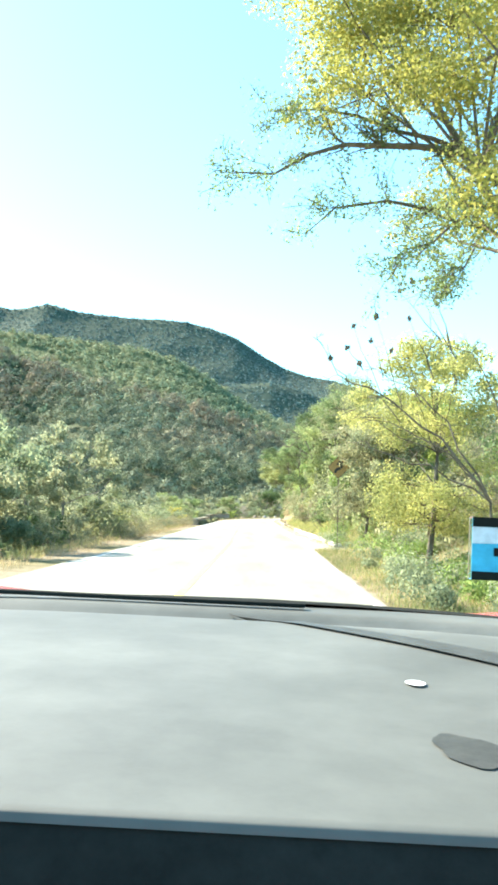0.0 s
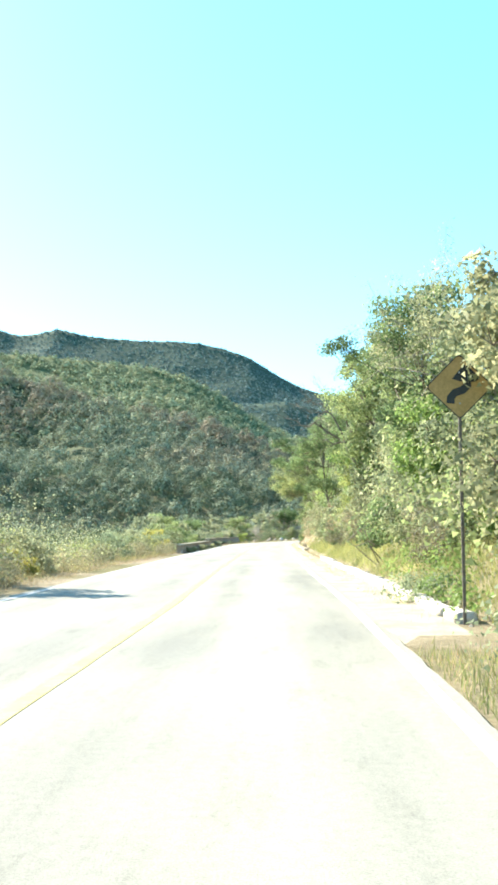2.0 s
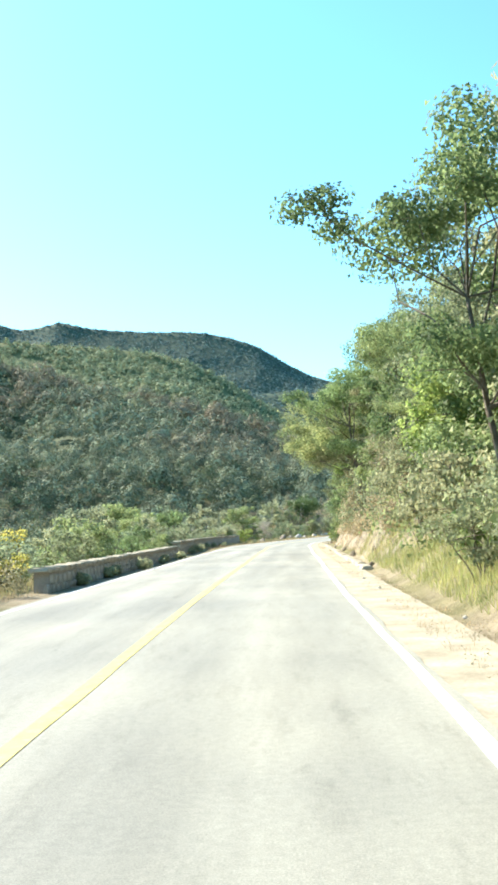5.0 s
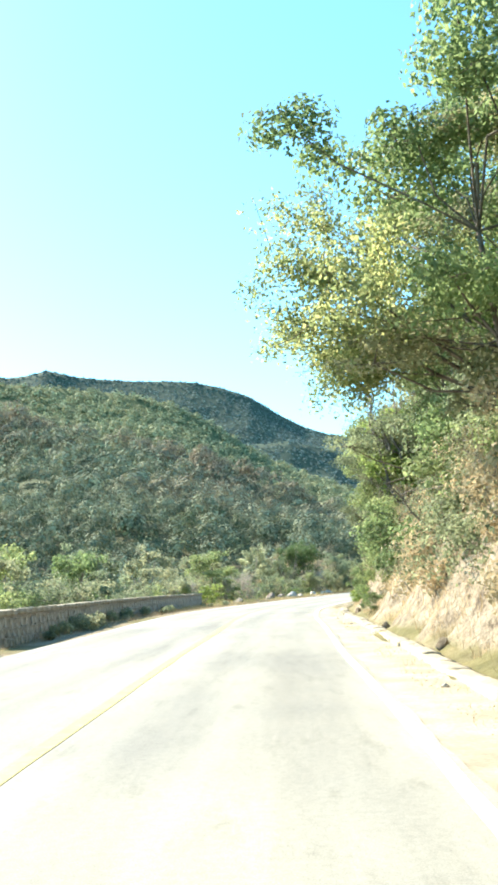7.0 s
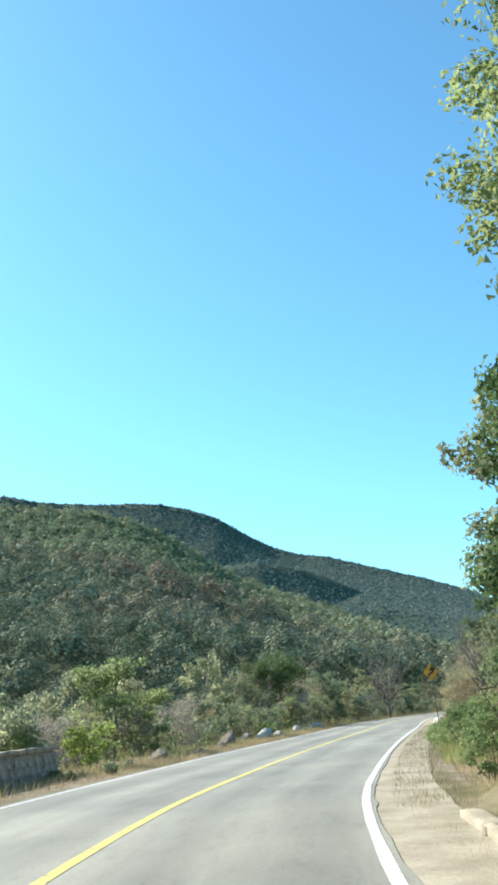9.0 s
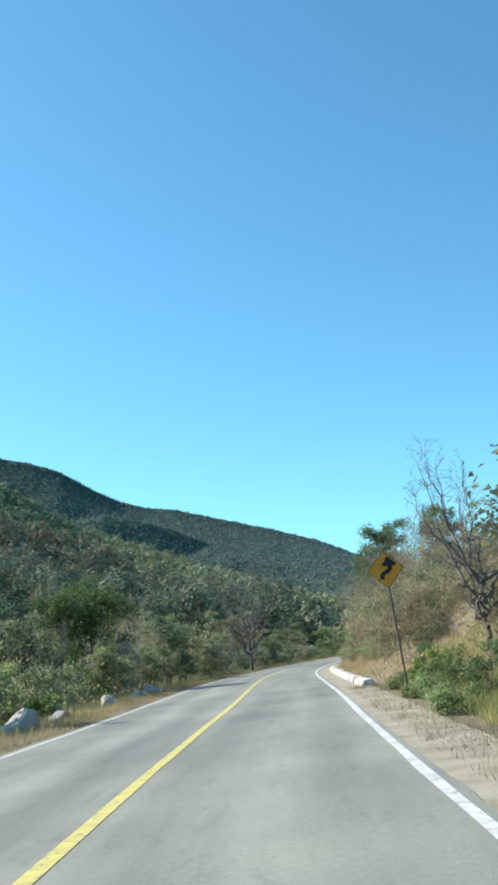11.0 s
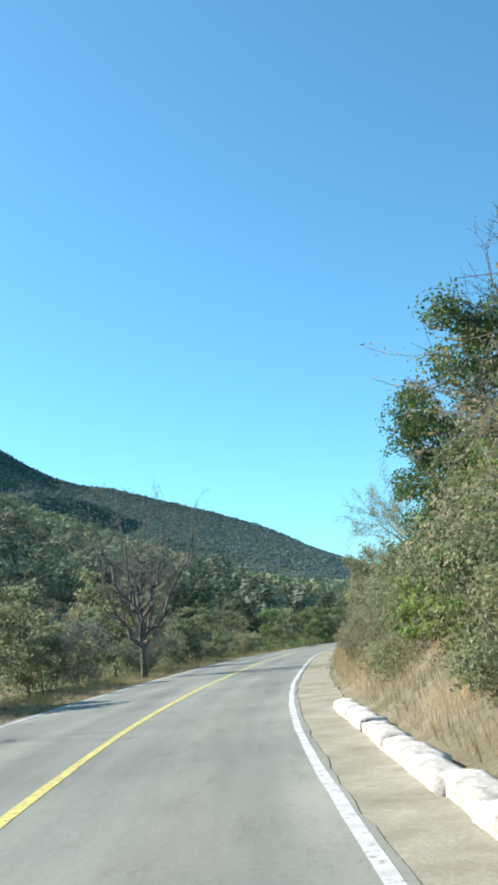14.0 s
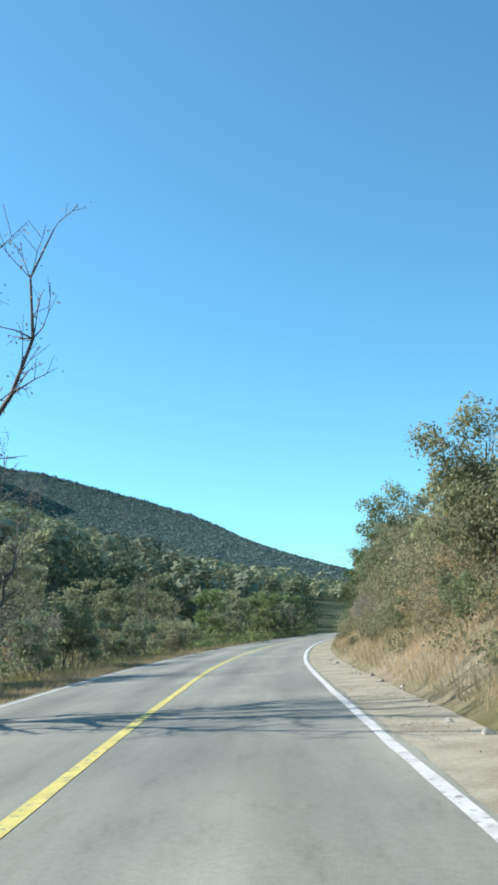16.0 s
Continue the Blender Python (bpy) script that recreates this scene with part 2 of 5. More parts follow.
def ground_mat():
    """Dry soil with litter, green patches; bare ochre earth with crevice shade in its colour where the ground is steep,
    dark woodland soil on the hills.
    """
    m, n, l, p = nodes_of("earth")
    g = n.new("ShaderNodeNewGeometry")
    big = noise_tex(n, l, 0.12, 5, 0.6, g.outputs["Position"])
    mid = noise_tex(n, l, 1.3, 6, 0.65, g.outputs["Position"])
    fine = noise_tex(n, l, 14.0, 6, 0.7, g.outputs["Position"])
    soil = ramp(n, [(0.3, (0.195, 0.155, 0.1)), (0.7, (0.36, 0.3, 0.21))])
    l.new(mid.outputs[0], soil.inputs[0])
    weed = ramp(n, [(0.3, (0.1, 0.1, 0.04)), (0.7, (0.22, 0.19, 0.09))])
    l.new(mid.outputs[0], weed.inputs[0])
    k = ramp(n, [(0.42, (0, 0, 0)), (0.58, (1, 1, 1))])
    l.new(big.outputs[0], k.inputs[0])
    c = mix(n, l, k.outputs[0], soil.outputs[0], weed.outputs[0])
    sep = n.new("ShaderNodeSeparateXYZ")
    l.new(g.outputs["Normal"], sep.inputs[0])
    steep = ramp(n, [(0.66, (1, 1, 1)), (0.84, (0, 0, 0))])
    l.new(sep.outputs[2], steep.inputs[0])
    pos = n.new("ShaderNodeSeparateXYZ")
    l.new(g.outputs["Position"], pos.inputs[0])
    # the darkest stop paints shade into the crevices of the cut
    cut = ramp(n, [(0.38, (0.1, 0.08, 0.058)), (0.45, (0.27, 0.22, 0.155)), (0.54, (0.39, 0.33, 0.24)), (0.64, (0.46, 0.4, 0.3))])
    crag = noise_tex(n, l, 2.2, 9, 0.75, g.outputs["Position"])
    l.new(crag.outputs[0], cut.inputs[0])
    c = mix(n, l, steep.outputs[0], c, cut.outputs[0])
    wood = ramp(n, [(0.3, (0.04, 0.06, 0.03)), (0.7, (0.085, 0.1, 0.05))])
    l.new(big.outputs[0], wood.inputs[0])
    hills = n.new("ShaderNodeMapRange")
    hills.inputs["From Min"].default_value, hills.inputs["From Max"].default_value = 250, 330
    l.new(pos.outputs[1], hills.inputs[0])
    c = mix(n, l, hills.outputs[0], c, wood.outputs[0])
    # the middle and far hills: denser canopies, the far tone blued to carry haze
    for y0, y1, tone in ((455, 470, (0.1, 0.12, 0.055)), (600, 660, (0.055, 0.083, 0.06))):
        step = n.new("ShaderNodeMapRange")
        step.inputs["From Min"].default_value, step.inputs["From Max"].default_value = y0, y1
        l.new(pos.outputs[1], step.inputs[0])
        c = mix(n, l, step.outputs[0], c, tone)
    f = ramp(n, [(0.3, (0.7, 0.7, 0.7)), (0.7, (1.2, 1.2, 1.2))])
    l.new(fine.outputs[0], f.inputs[0])
    l.new(mix(n, l, 1.0, c, f.outputs[0], "MULTIPLY"), p.inputs["Base Color"])
    p.inputs["Roughness"].default_value, p.inputs["Specular IOR Level"].default_value = 0.95, 0.15
    # deep relief in the steep cuts, fine litter elsewhere
    deep = n.new("ShaderNodeMath")
    deep.operation = "MULTIPLY"
    l.new(steep.outputs[0], deep.inputs[0])
    l.new(crag.outputs[0], deep.inputs[1])
    high = n.new("ShaderNodeMath")
    high.operation = "MULTIPLY_ADD"
    l.new(deep.outputs[0], high.inputs[0])
    high.inputs[1].default_value = 5.0
    l.new(fine.outputs[0], high.inputs[2])
    bump(n, l, p, high.outputs[0], 0.8, 0.06)
    return m


EARTH = ground_mat()


# ---- mesh helpers ----
def mesh_from(name, verts, faces, material, smooth=False):
    me = bpy.data.meshes.new(name)
    verts = np.asarray(verts, np.float32)
    faces = np.asarray(faces, np.int32)
    k = faces.shape[1]
    me.vertices.add(len(verts))
    me.vertices.foreach_set("co", verts.ravel())
    me.loops.add(faces.size)
    me.loops.foreach_set("vertex_index", faces.ravel())
    me.polygons.add(len(faces))
    me.polygons.foreach_set("loop_start", np.arange(0, faces.size, k, dtype=np.int32))
    me.polygons.foreach_set("use_smooth", np.full(len(faces), smooth))
    me.update(calc_edges=True)
    me.validate()
    me.materials.append(material)
    return me


def mesh_of(name, bm, material, smooth=False):
    me = bpy.data.meshes.new(name)
    for f in bm.faces:
        f.smooth = smooth
    bm.to_mesh(me)
    bm.free()
    me.materials.append(material)
    return me


def part(name, data, material, parent, label=""):
    """Links a bmesh or a mesh as one mesh object under a thing or a part."""
    ob = new(name, mesh_of(name, data, material) if isinstance(data, bmesh.types.BMesh) else data)
    ob.parent = parent
    return tagged(ob, label)


def box(bm, size, at=(0, 0, 0), turn=None, bevel=0.0):
    m = Matrix.Translation(at) @ (turn or Matrix.Identity(4)) @ Matrix.Diagonal((*size, 1))
    made = bmesh.ops.create_cube(bm, size=1.0, matrix=m)["verts"]
    if bevel:
        edges = list({e for v in made for e in v.link_edges})
        bmesh.ops.bevel(bm, geom=edges, offset=bevel, segments=2, affect="EDGES", profile=0.6)
    return bm


def cylinder(bm, r0, r1, length, m=None, sides=14):
    bmesh.ops.create_cone(bm, cap_ends=True, segments=sides, radius1=r0, radius2=r1, depth=length, matrix=m or Matrix.Identity(4))
    return bm


# ---- the lie of the land ----
KNOTS = [-1.2, -1.1, -0.97, -0.82, -0.72, -0.76, -0.75, -0.72, -0.70, -0.59, -0.44, -0.35, -0.15, 0.03, 0.79, 2.42, 4.29, 6.31, 8.42, 10.42, 12.44, 14.67, 17.36, 20.41, 23.59, 26.89, 30.55, 34.54, 38.87, 43.52, 48.51, 53.84, 59.5]


def middle(y):
    """The x of the road's middle line at y."""
    y = np.asarray(y, float)
    k = np.array(KNOTS)
    t = np.clip(y / 10, 0, len(k) - 1.001)
    i = np.clip(t.astype(int), 1, len(k) - 3)
    f = t - i
    a, b, c, d = k[i - 1], k[i], k[i + 1], k[i + 2]
    x = b + 0.5 * f * (c - a + f * (2 * a - 5 * b + 4 * c - d + f * (3 * (b - c) + d - a)))
    x = np.where(y < 0, k[0] + 0.01 * y, x)
    return np.where(y > 320, k[-1] + 60 * (1 - np.exp(-(np.maximum(y, 320) - 320) * 0.57 / 60)), x)


def waves(x, y, scale, seed):
    """Smooth value noise on arrays, about -1 to 1."""
    x, y = np.asarray(x, float) / scale, np.asarray(y, float) / scale
    i, j = np.floor(x).astype(int), np.floor(y).astype(int)
    u, v = x - i, y - j
    u, v = u * u * (3 - 2 * u), v * v * (3 - 2 * v)

    def at(a, b):
        h = np.sin(a * 127.1 + b * 311.7 + seed * 74.7) * 43758.5453
        return 2 * (h - np.floor(h)) - 1

    return (at(i, j) * (1 - u) + at(i + 1, j) * u) * (1 - v) + (at(i, j + 1) * (1 - u) + at(i + 1, j + 1) * u) * v


def smooth(a, b, x):
    t = np.clip((np.asarray(x, float) - a) / (b - a), 0, 1)
    return t * t * (3 - 2 * t)


FAR_CREST = [(-1230, 310), (-575, 275), (-335, 256), (-300, 245), (-275, 247), (-250, 253), (-225, 245), (-200, 241), (-150, 236), (-110, 235), (-80, 232), (-50, 225), (-20, 214), (10, 194), (40, 177), (70, 167), (98, 163), (153, 147), (201, 133), (248, 118), (284, 102), (316, 82), (364, 61), (415, 40), (558, 24), (1194, 24)]
SPUR_CREST = [(-505, 51), (-167, 85), (-49, 135), (19, 140), (62, 129), (85, 120), (118, 103), (152, 87), (195, 62), (229, 42), (255, 32), (306, 13), (382, 0)]
MID_CREST = [(-700, 140), (-400, 122), (-180, 105), (-125, 101), (-100, 98), (-75, 95), (-60, 92.5), (-45, 88), (-30, 80.5), (-15, 71), (0, 61), (15, 54), (30, 48), (45, 42), (60, 36), (85, 25), (110, 15), (150, 3), (300, -5)]
NEAR_CREST = [(-700, 130), (-400, 110), (-200, 90), (-126, 76), (-99, 67), (-78, 61), (-47, 54), (-24, 48), (0, 38), (10, 33), (25, 24), (50, 10), (80, 0), (200, -6)]


def ridge(x, y, crest, line, run, back_run, seed, deep=0.2):
    top = np.interp(x, *zip(*crest))
    t = np.clip((line - y) / run, 0, 1)
    b = np.clip((y - line) / back_run, 0, 1)
    face = np.where(y < line, 1 - t ** 0.85, 1 - b)
    gully = waves(x + 0.4 * y, y * 0.35, run * 0.22, seed) * deep + waves(x, y, run * 0.1, seed + 1) * deep * 0.4
    return top * face + np.abs(top) * (np.minimum(gully, 0.03) - 0.03) * np.sin(np.pi * np.clip(t, 0, 1)) * (y < line)


def land(x, y):
    """The height of the ground."""
    x, y = np.asarray(x, float), np.asarray(y, float)
    d = x - middle(y)
    n1, n2 = waves(x, y, 3.1, 5), waves(x, y, 0.9, 9)
    # right: a verge, then a bank whose steepness changes along the road
    verge = 1 - smooth(28, 42, y)
    cut = smooth(86, 96, y) * (1 - smooth(126, 142, y))
    gentle = smooth(136, 150, y) * (1 - smooth(174, 186, y))
    start = 4.25 + 1.0 * verge + 1.6 * gentle
    run = np.maximum(d - start, 0)
    slope = 0.62 - 0.3 * verge - 0.3 * gentle * (1 - smooth(8, 11, d))
    bank = slope * run + cut * (1.9 + 0.5 * waves(x, y, 7.0, 77)) * smooth(0.1, 2.5, run + 0.45 * n1 + 0.25 * n2)
    bank = 16 * (1 - np.exp(-bank / 16)) + 0.02 * np.maximum(run - 30, 0)
    bank += (0.22 * n1 + 0.1 * n2) * smooth(0.1, 1.5, run) * (1 + 1.6 * cut)
    # upright crags and hollows in the cut
    crag = np.abs(waves(x * 0.6, y, 2.3, 51)) + 0.55 * np.abs(waves(x, y, 0.95, 53)) + 0.3 * waves(x, y, 0.5, 57)
    bank += cut * (0.55 - crag) * 0.55 * smooth(0.1, 0.6, run) * (1 - smooth(2.6, 4.0, run))
    # left: a shoulder, then down into the valley
    fall = np.maximum(-d - 5.2 - 2.6 * smooth(140, 165, y), 0)
    side = -5.5 * (1 - np.exp(-fall * 0.065)) + (0.12 * n1 + 0.05 * n2) * smooth(0, 2, fall)
    side = side * (1 - 0.75 * smooth(185, 235, y))
    h = np.where(d > 0, bank, side) - 0.03
    h = np.where(np.abs(d) < 4.0, -0.03 - 0.03 * smooth(3.2, 2.9, np.abs(d)), h)
    h = h * (1 - smooth(700, 900, np.abs(x)) * 0.5)
    fade = smooth(235, 330, y)
    hill = np.maximum.reduce([ridge(x, y, FAR_CREST, 1150, 520, 700, 11, 0.16), ridge(x, y, SPUR_CREST, 1000, 300, 230, 31, 0.16), ridge(x, y, MID_CREST, 540, 235, 220, 21, 0.1), ridge(x, y, NEAR_CREST, 450, 215, 180, 41, 0.26), np.full(x.shape, -6.0)])
    left = smooth(-6, -40, d)
    h = np.maximum(h, np.where(y > 230, hill * fade * np.maximum(left, smooth(380, 460, y)) + (1 - fade) * -8, -50))
    far = smooth(330, 420, y)
    return h * (1 - far) + np.maximum(hill, np.where(d > 0, bank * 0.6, -5)) * far


def spread(*runs):
    """Grid lines: (start, end, step) runs joined."""
    return np.unique(np.concatenate([np.arange(a, b, s) for a, b, s in runs]).round(3))


gy = spread((-400, -60, 40), (-60, 86, 1.6), (86, 142, 0.35), (142, 300, 1.6), (300, 560, 4), (560, 800, 7), (800, 1200, 9), (1200, 3000, 120), (3000, 4600, 400))
gd = spread((-2400, -600, 200), (-600, -200, 12), (-200, -60, 5), (-60, -16, 2), (-16, 4, 0.45), (4, 8.5, 0.2), (8.5, 16, 0.5), (16, 60, 2), (60, 260, 6), (260, 640, 12), (640, 2600, 200))
GD, GY = np.meshgrid(gd, gy)
GX = middle(GY) + GD
GZ = land(GX, GY)
verts = np.stack([GX, GY, GZ], -1).reshape(-1, 3)
nr, nc = GX.shape
idx = np.arange(nr * nc).reshape(nr, nc)
faces = np.stack([idx[:-1, :-1], idx[:-1, 1:], idx[1:, 1:], idx[1:, :-1]], -1).reshape(-1, 4)
ground = tagged(new("ground", mesh_from("ground", verts, faces, EARTH, True)), "dry earth valley floor and wooded mountain slopes", "ground", kind="structure")


def strip(name, d0, d1, z, y0, y1, material, step=2.0, across=1, wobble=0.0, thick=0.0, seed=3, dip=0.0):
    """A band that follows the road, between two distances from its middle line."""
    ys = np.arange(y0, y1 + 0.01, step)
    ds = np.linspace(d0, d1, across + 1)
    slope = (middle(ys + 0.5) - middle(ys - 0.5))
    norm = 1 / np.sqrt(1 + slope**2)
    rows = []
    for k, d in enumerate(ds):
        w = wobble * (waves(ys, ys * 0 + k, 1.7, seed) + 0.6 * waves(ys, ys * 0 + k, 0.5, seed + 1)) if k in (0, across) else 0
        rows.append(np.stack([middle(ys) + (d + w) * norm, ys - (d + w) * slope * norm, z - dip * (1 - smooth(0, 4, ys - y0))], -1))
    v = np.stack(rows, 1)
    uv = np.stack([np.repeat(ds[None], len(ys), 0), np.repeat(ys[:, None], across + 1, 1)], -1).reshape(-1, 2)
    k = across + 1
    idx = np.arange(len(ys) * k).reshape(len(ys), k)
    f = np.stack([idx[:-1, :-1], idx[:-1, 1:], idx[1:, 1:], idx[1:, :-1]], -1).reshape(-1, 4)
    v = v.reshape(-1, 3)
    if thick:
        low = v - (0, 0, thick)
        n0 = len(v)
        e0, e1 = idx[:, 0], idx[:, -1]
        walls = [np.stack([e0[1:], e0[:-1], e0[:-1] + n0, e0[1:] + n0], -1)[:, ::-1], np.stack([e1[:-1], e1[1:], e1[1:] + n0, e1[:-1] + n0], -1)[:, ::-1]]
        v, uv = np.concatenate([v, low]), np.concatenate([uv, uv])
        ends = [np.stack([r[:-1], r[:-1] + n0, r[1:] + n0, r[1:]], -1) for r in (idx[0], idx[-1][::-1])]
        f = np.concatenate([f, *walls, *ends])
    me = mesh_from(name, v, f, material)
    layer = me.uv_layers.new(name="UVMap")
    loops = np.zeros(len(me.loops), np.int32)
    me.loops.foreach_get("vertex_index", loops)
    layer.data.foreach_set("uv", uv[loops].astype(np.float32).ravel())
    return new(name, me)


tagged(strip("road", -3.42, 3.02, 0.0, -60, 400, ASPHALT, 0.5, 14, 0.03, 0.12), "grey worn asphalt two-lane mountain road", "road", kind="structure")
tagged(strip("trim_middle_line", -0.07, 0.07, 0.005, -60, 400, PAINT_YELLOW, 1.0, 1, 0.008), "continuous yellow painted middle line", "road marking", kind="structure")
tagged(strip("trim_edge_line", -3.25, -3.14, 0.005, -60, 400, PAINT_WHITE, 1.0, 1, 0.012, seed=7), "worn white painted edge line by the valley", "road marking", kind="structure")
tagged(strip("trim_edge_line", 2.83, 2.945, 0.005, -60, 400, PAINT_WHITE, 1.0, 1, 0.012, seed=9), "worn white painted edge line by the bank", "road marking", kind="structure")
tagged(strip("pavement", 2.95, 4.0, -0.012, 32, 300, CONCRETE, 0.5, 3, 0.03, 0.1, 5, 0.07), "dusty pale concrete gutter beside the asphalt", "gutter", kind="structure")


# ---- plants ----
def tubes(segments, sides=5):
    """Tapered tubes for branch segments (p0, p1, r0, r1), as one vertex and face array."""
    p0, p1 = np.array([s[0] for s in segments]), np.array([s[1] for s in segments])
    r0, r1 = np.array([s[2] for s in segments]), np.array([s[3] for s in segments])
    ax = p1 - p0
    ax /= np.linalg.norm(ax, axis=1, keepdims=True) + 1e-9
    ref = np.where(np.abs(ax[:, 2:3]) < 0.9, np.array([[0, 0, 1.0]]), np.array([[1.0, 0, 0]]))
    u = np.cross(ax, ref)
    u /= np.linalg.norm(u, axis=1, keepdims=True)
    w = np.cross(ax, u)
    a = np.arange(sides) * 2 * np.pi / sides
    ring = np.cos(a)[None, :, None] * u[:, None] + np.sin(a)[None, :, None] * w[:, None]
    low = p0[:, None] + ring * r0[:, None, None]
    top = p1[:, None] + ring * r1[:, None, None]
    v = np.concatenate([low, top], 1).reshape(-1, 3)
    base = (np.arange(len(segments)) * 2 * sides)[:, None]
    k = np.arange(sides)[None]
    f = np.stack([base + k, base + (k + 1) % sides, base + sides + (k + 1) % sides, base + sides + k], -1).reshape(-1, 4)
    # a web joins each branch to the one that it grows from
    ends = {tuple(np.round(s[1], 5)): i for i, s in enumerate(segments)}
    webs = []
    for i, s in enumerate(segments):
        j = ends.get(tuple(np.round(s[0], 5)))
        if j is not None and j != i:
            webs.append((j * 2 * sides + sides, j * 2 * sides + sides + 1, i * 2 * sides + 1, i * 2 * sides))
    return v, np.concatenate([f, np.array(webs, int).reshape(-1, 4)])


def leaves(points, size, rng, up=0.3, slim=0.5, corners=3, out=None):
    """Leaves at the points, each turned its own way or, loosely, outward: three-cornered, or bent with four corners for large ones."""
    n = len(points)
    along = rng.normal(size=(n, 3))
    along[:, 2] -= up
    if out is not None:
        face = out + rng.normal(0, 0.5, (n, 3))
        along = np.cross(np.cross(face, along), face)
    along /= np.linalg.norm(along, axis=1, keepdims=True) + 1e-9
    side = np.cross(along, rng.normal(size=(n, 3)) if out is None else face)
    side /= np.linalg.norm(side, axis=1, keepdims=True) + 1e-9
    s = size * rng.uniform(0.55, 1.3, (n, 1))
    bend = np.cross(along, side) * s * 0.12
    a, b = points - along * s * 0.5, points + along * s * 0.5
    m = points - along * s * 0.08
    if corners == 3:
        v = np.stack([a, b + side * s * slim * 0.6, b - side * s * slim * 0.5 + bend], 1).reshape(-1, 3)
        return v, np.arange(3 * n).reshape(-1, 3)
    v = np.stack([a, m + side * s * slim * 0.5 + bend, b, m - side * s * slim * 0.5 + bend], 1).reshape(-1, 3)
    return v, np.arange(4 * n).reshape(-1, 4)


def grow(rng, height, spread_by, limbs=6, depth=4, lean=(0, 0), base_r=0.12, trunk=0.35, stems=1, twist=0.5, rise=0.55, twigs=0.85, steps=3, ladder=False):
    """Branches from the foot: segments, and the twigs that carry leaves."""
    segs, tips = [], []

    def branch(p, way, length, r, level):
        for k in range(steps):
            way = way + rng.normal(0, 0.16 * twist * 2, 3) + np.array([0, 0, 0.04])
            way /= np.linalg.norm(way)
            q = p + way * length / steps
            r2 = r * (0.82 if k < steps - 1 else 0.4)
            segs.append((p, q, r, r2))
            if level >= depth - 1:
                tips.append((p, q))
            if level < depth and (k > 0 or level > 1 or steps == 2):
                for _ in range(2):
                    if rng.random() < twigs:
                        out = rng.normal(0, 1, 3)
                        out -= way * (out @ way)
                        out /= np.linalg.norm(out) + 1e-9
                        w2 = way * rng.uniform(0.45, 0.9) + out * rng.uniform(0.5, 0.95) + np.array([0, 0, 0.12])
                        branch(q, w2 / np.linalg.norm(w2), length * rng.uniform(0.5, 0.72), r2 * 0.6, level + 1)
            p, r = q, r2

    for s in range(stems):
        p = np.array([rng.normal(0, 0.12), rng.normal(0, 0.12), -0.25]) if stems > 1 else np.array([0, 0, -0.3])
        way = np.array([lean[0] + rng.normal(0, 0.1 if stems == 1 else 0.5), lean[1] + rng.normal(0, 0.1 if stems == 1 else 0.5), 1.0])
        way /= np.linalg.norm(way)
        r = base_r
        stem = height * trunk
        rungs = []
        for k in range(4):
            way = way + rng.normal(0, 0.09, 3)
            way /= np.linalg.norm(way)
            q = p + way * stem / 4
            segs.append((p, q, r, r * 0.9))
            p, r = q, r * 0.9
            rungs.append(p)
        count = max(2, limbs // stems)
        turn0 = rng.uniform(0, 6.28)
        for k in range(count):
            a = turn0 + k * 2.4 + rng.normal(0, 0.3)
            w = np.array([math.cos(a) * spread_by, math.sin(a) * spread_by, rise + rng.uniform(0, 0.7)]) + np.array([lean[0], lean[1], 0])
            w /= np.linalg.norm(w)
            branch(rungs[1 + k % 3] if ladder else p, w, height * (1 - trunk) * rng.uniform(0.42, 0.68), r * 0.7, 1)
        branch(p, way, height * (1 - trunk) * 0.55, r * 0.8, 1)
    return segs, tips


def plant(name, seed, height, label, category, leaf, leaf_size, count, bark=BARK, fluff=0.28, sides=4, slim=0.5, top_name="crown", wood_name="trunk", squash=1.0, prune=0.0, corners=3, **how):
    """A tree or shrub: one mesh of wood, one of leaves, under an Empty at the foot."""
    rng = np.random.default_rng(seed)
    segs, tips = grow(rng, height, **how)
    z = max(s[1][2] for s in segs)
    k = height / z
    segs = [(a * (k * squash, k * squash, k), b * (k * squash, k * squash, k), r0, r1) for a, b, r0, r1 in segs]
    segs = [(a, b, max(r0, 0.006), max(r1, 0.004)) for a, b, r0, r1 in segs]
    tips = [(a * (k * squash, k * squash, k), b * (k * squash, k * squash, k)) for a, b in tips]
    root = tagged(new(name), label, category)
    v, f = tubes([s for s in segs if s[2] > prune] or segs[:4], sides)
    part(wood_name, mesh_from(wood_name, v, f, bark, True), bark, root)
    if count:
        a, b = np.array([t[0] for t in tips]), np.array([t[1] for t in tips])
        weight = rng.uniform(0.2, 1.0, len(a)) ** 2.0
        pick = rng.choice(len(a), count, p=weight / weight.sum())
        t = rng.random((count, 1))
        pts = a[pick] * (1 - t) + b[pick] * t + np.clip(rng.normal(0, fluff, (count, 3)), -1.6 * fluff, 1.6 * fluff) * (1, 1, 0.8)
        pts[:, 2] = np.maximum(pts[:, 2], 0.06)
        v, f = leaves(pts, leaf_size, rng, slim=slim, corners=corners)
        part(top_name, mesh_from(top_name, v, f, leaf), leaf, root)
    return root


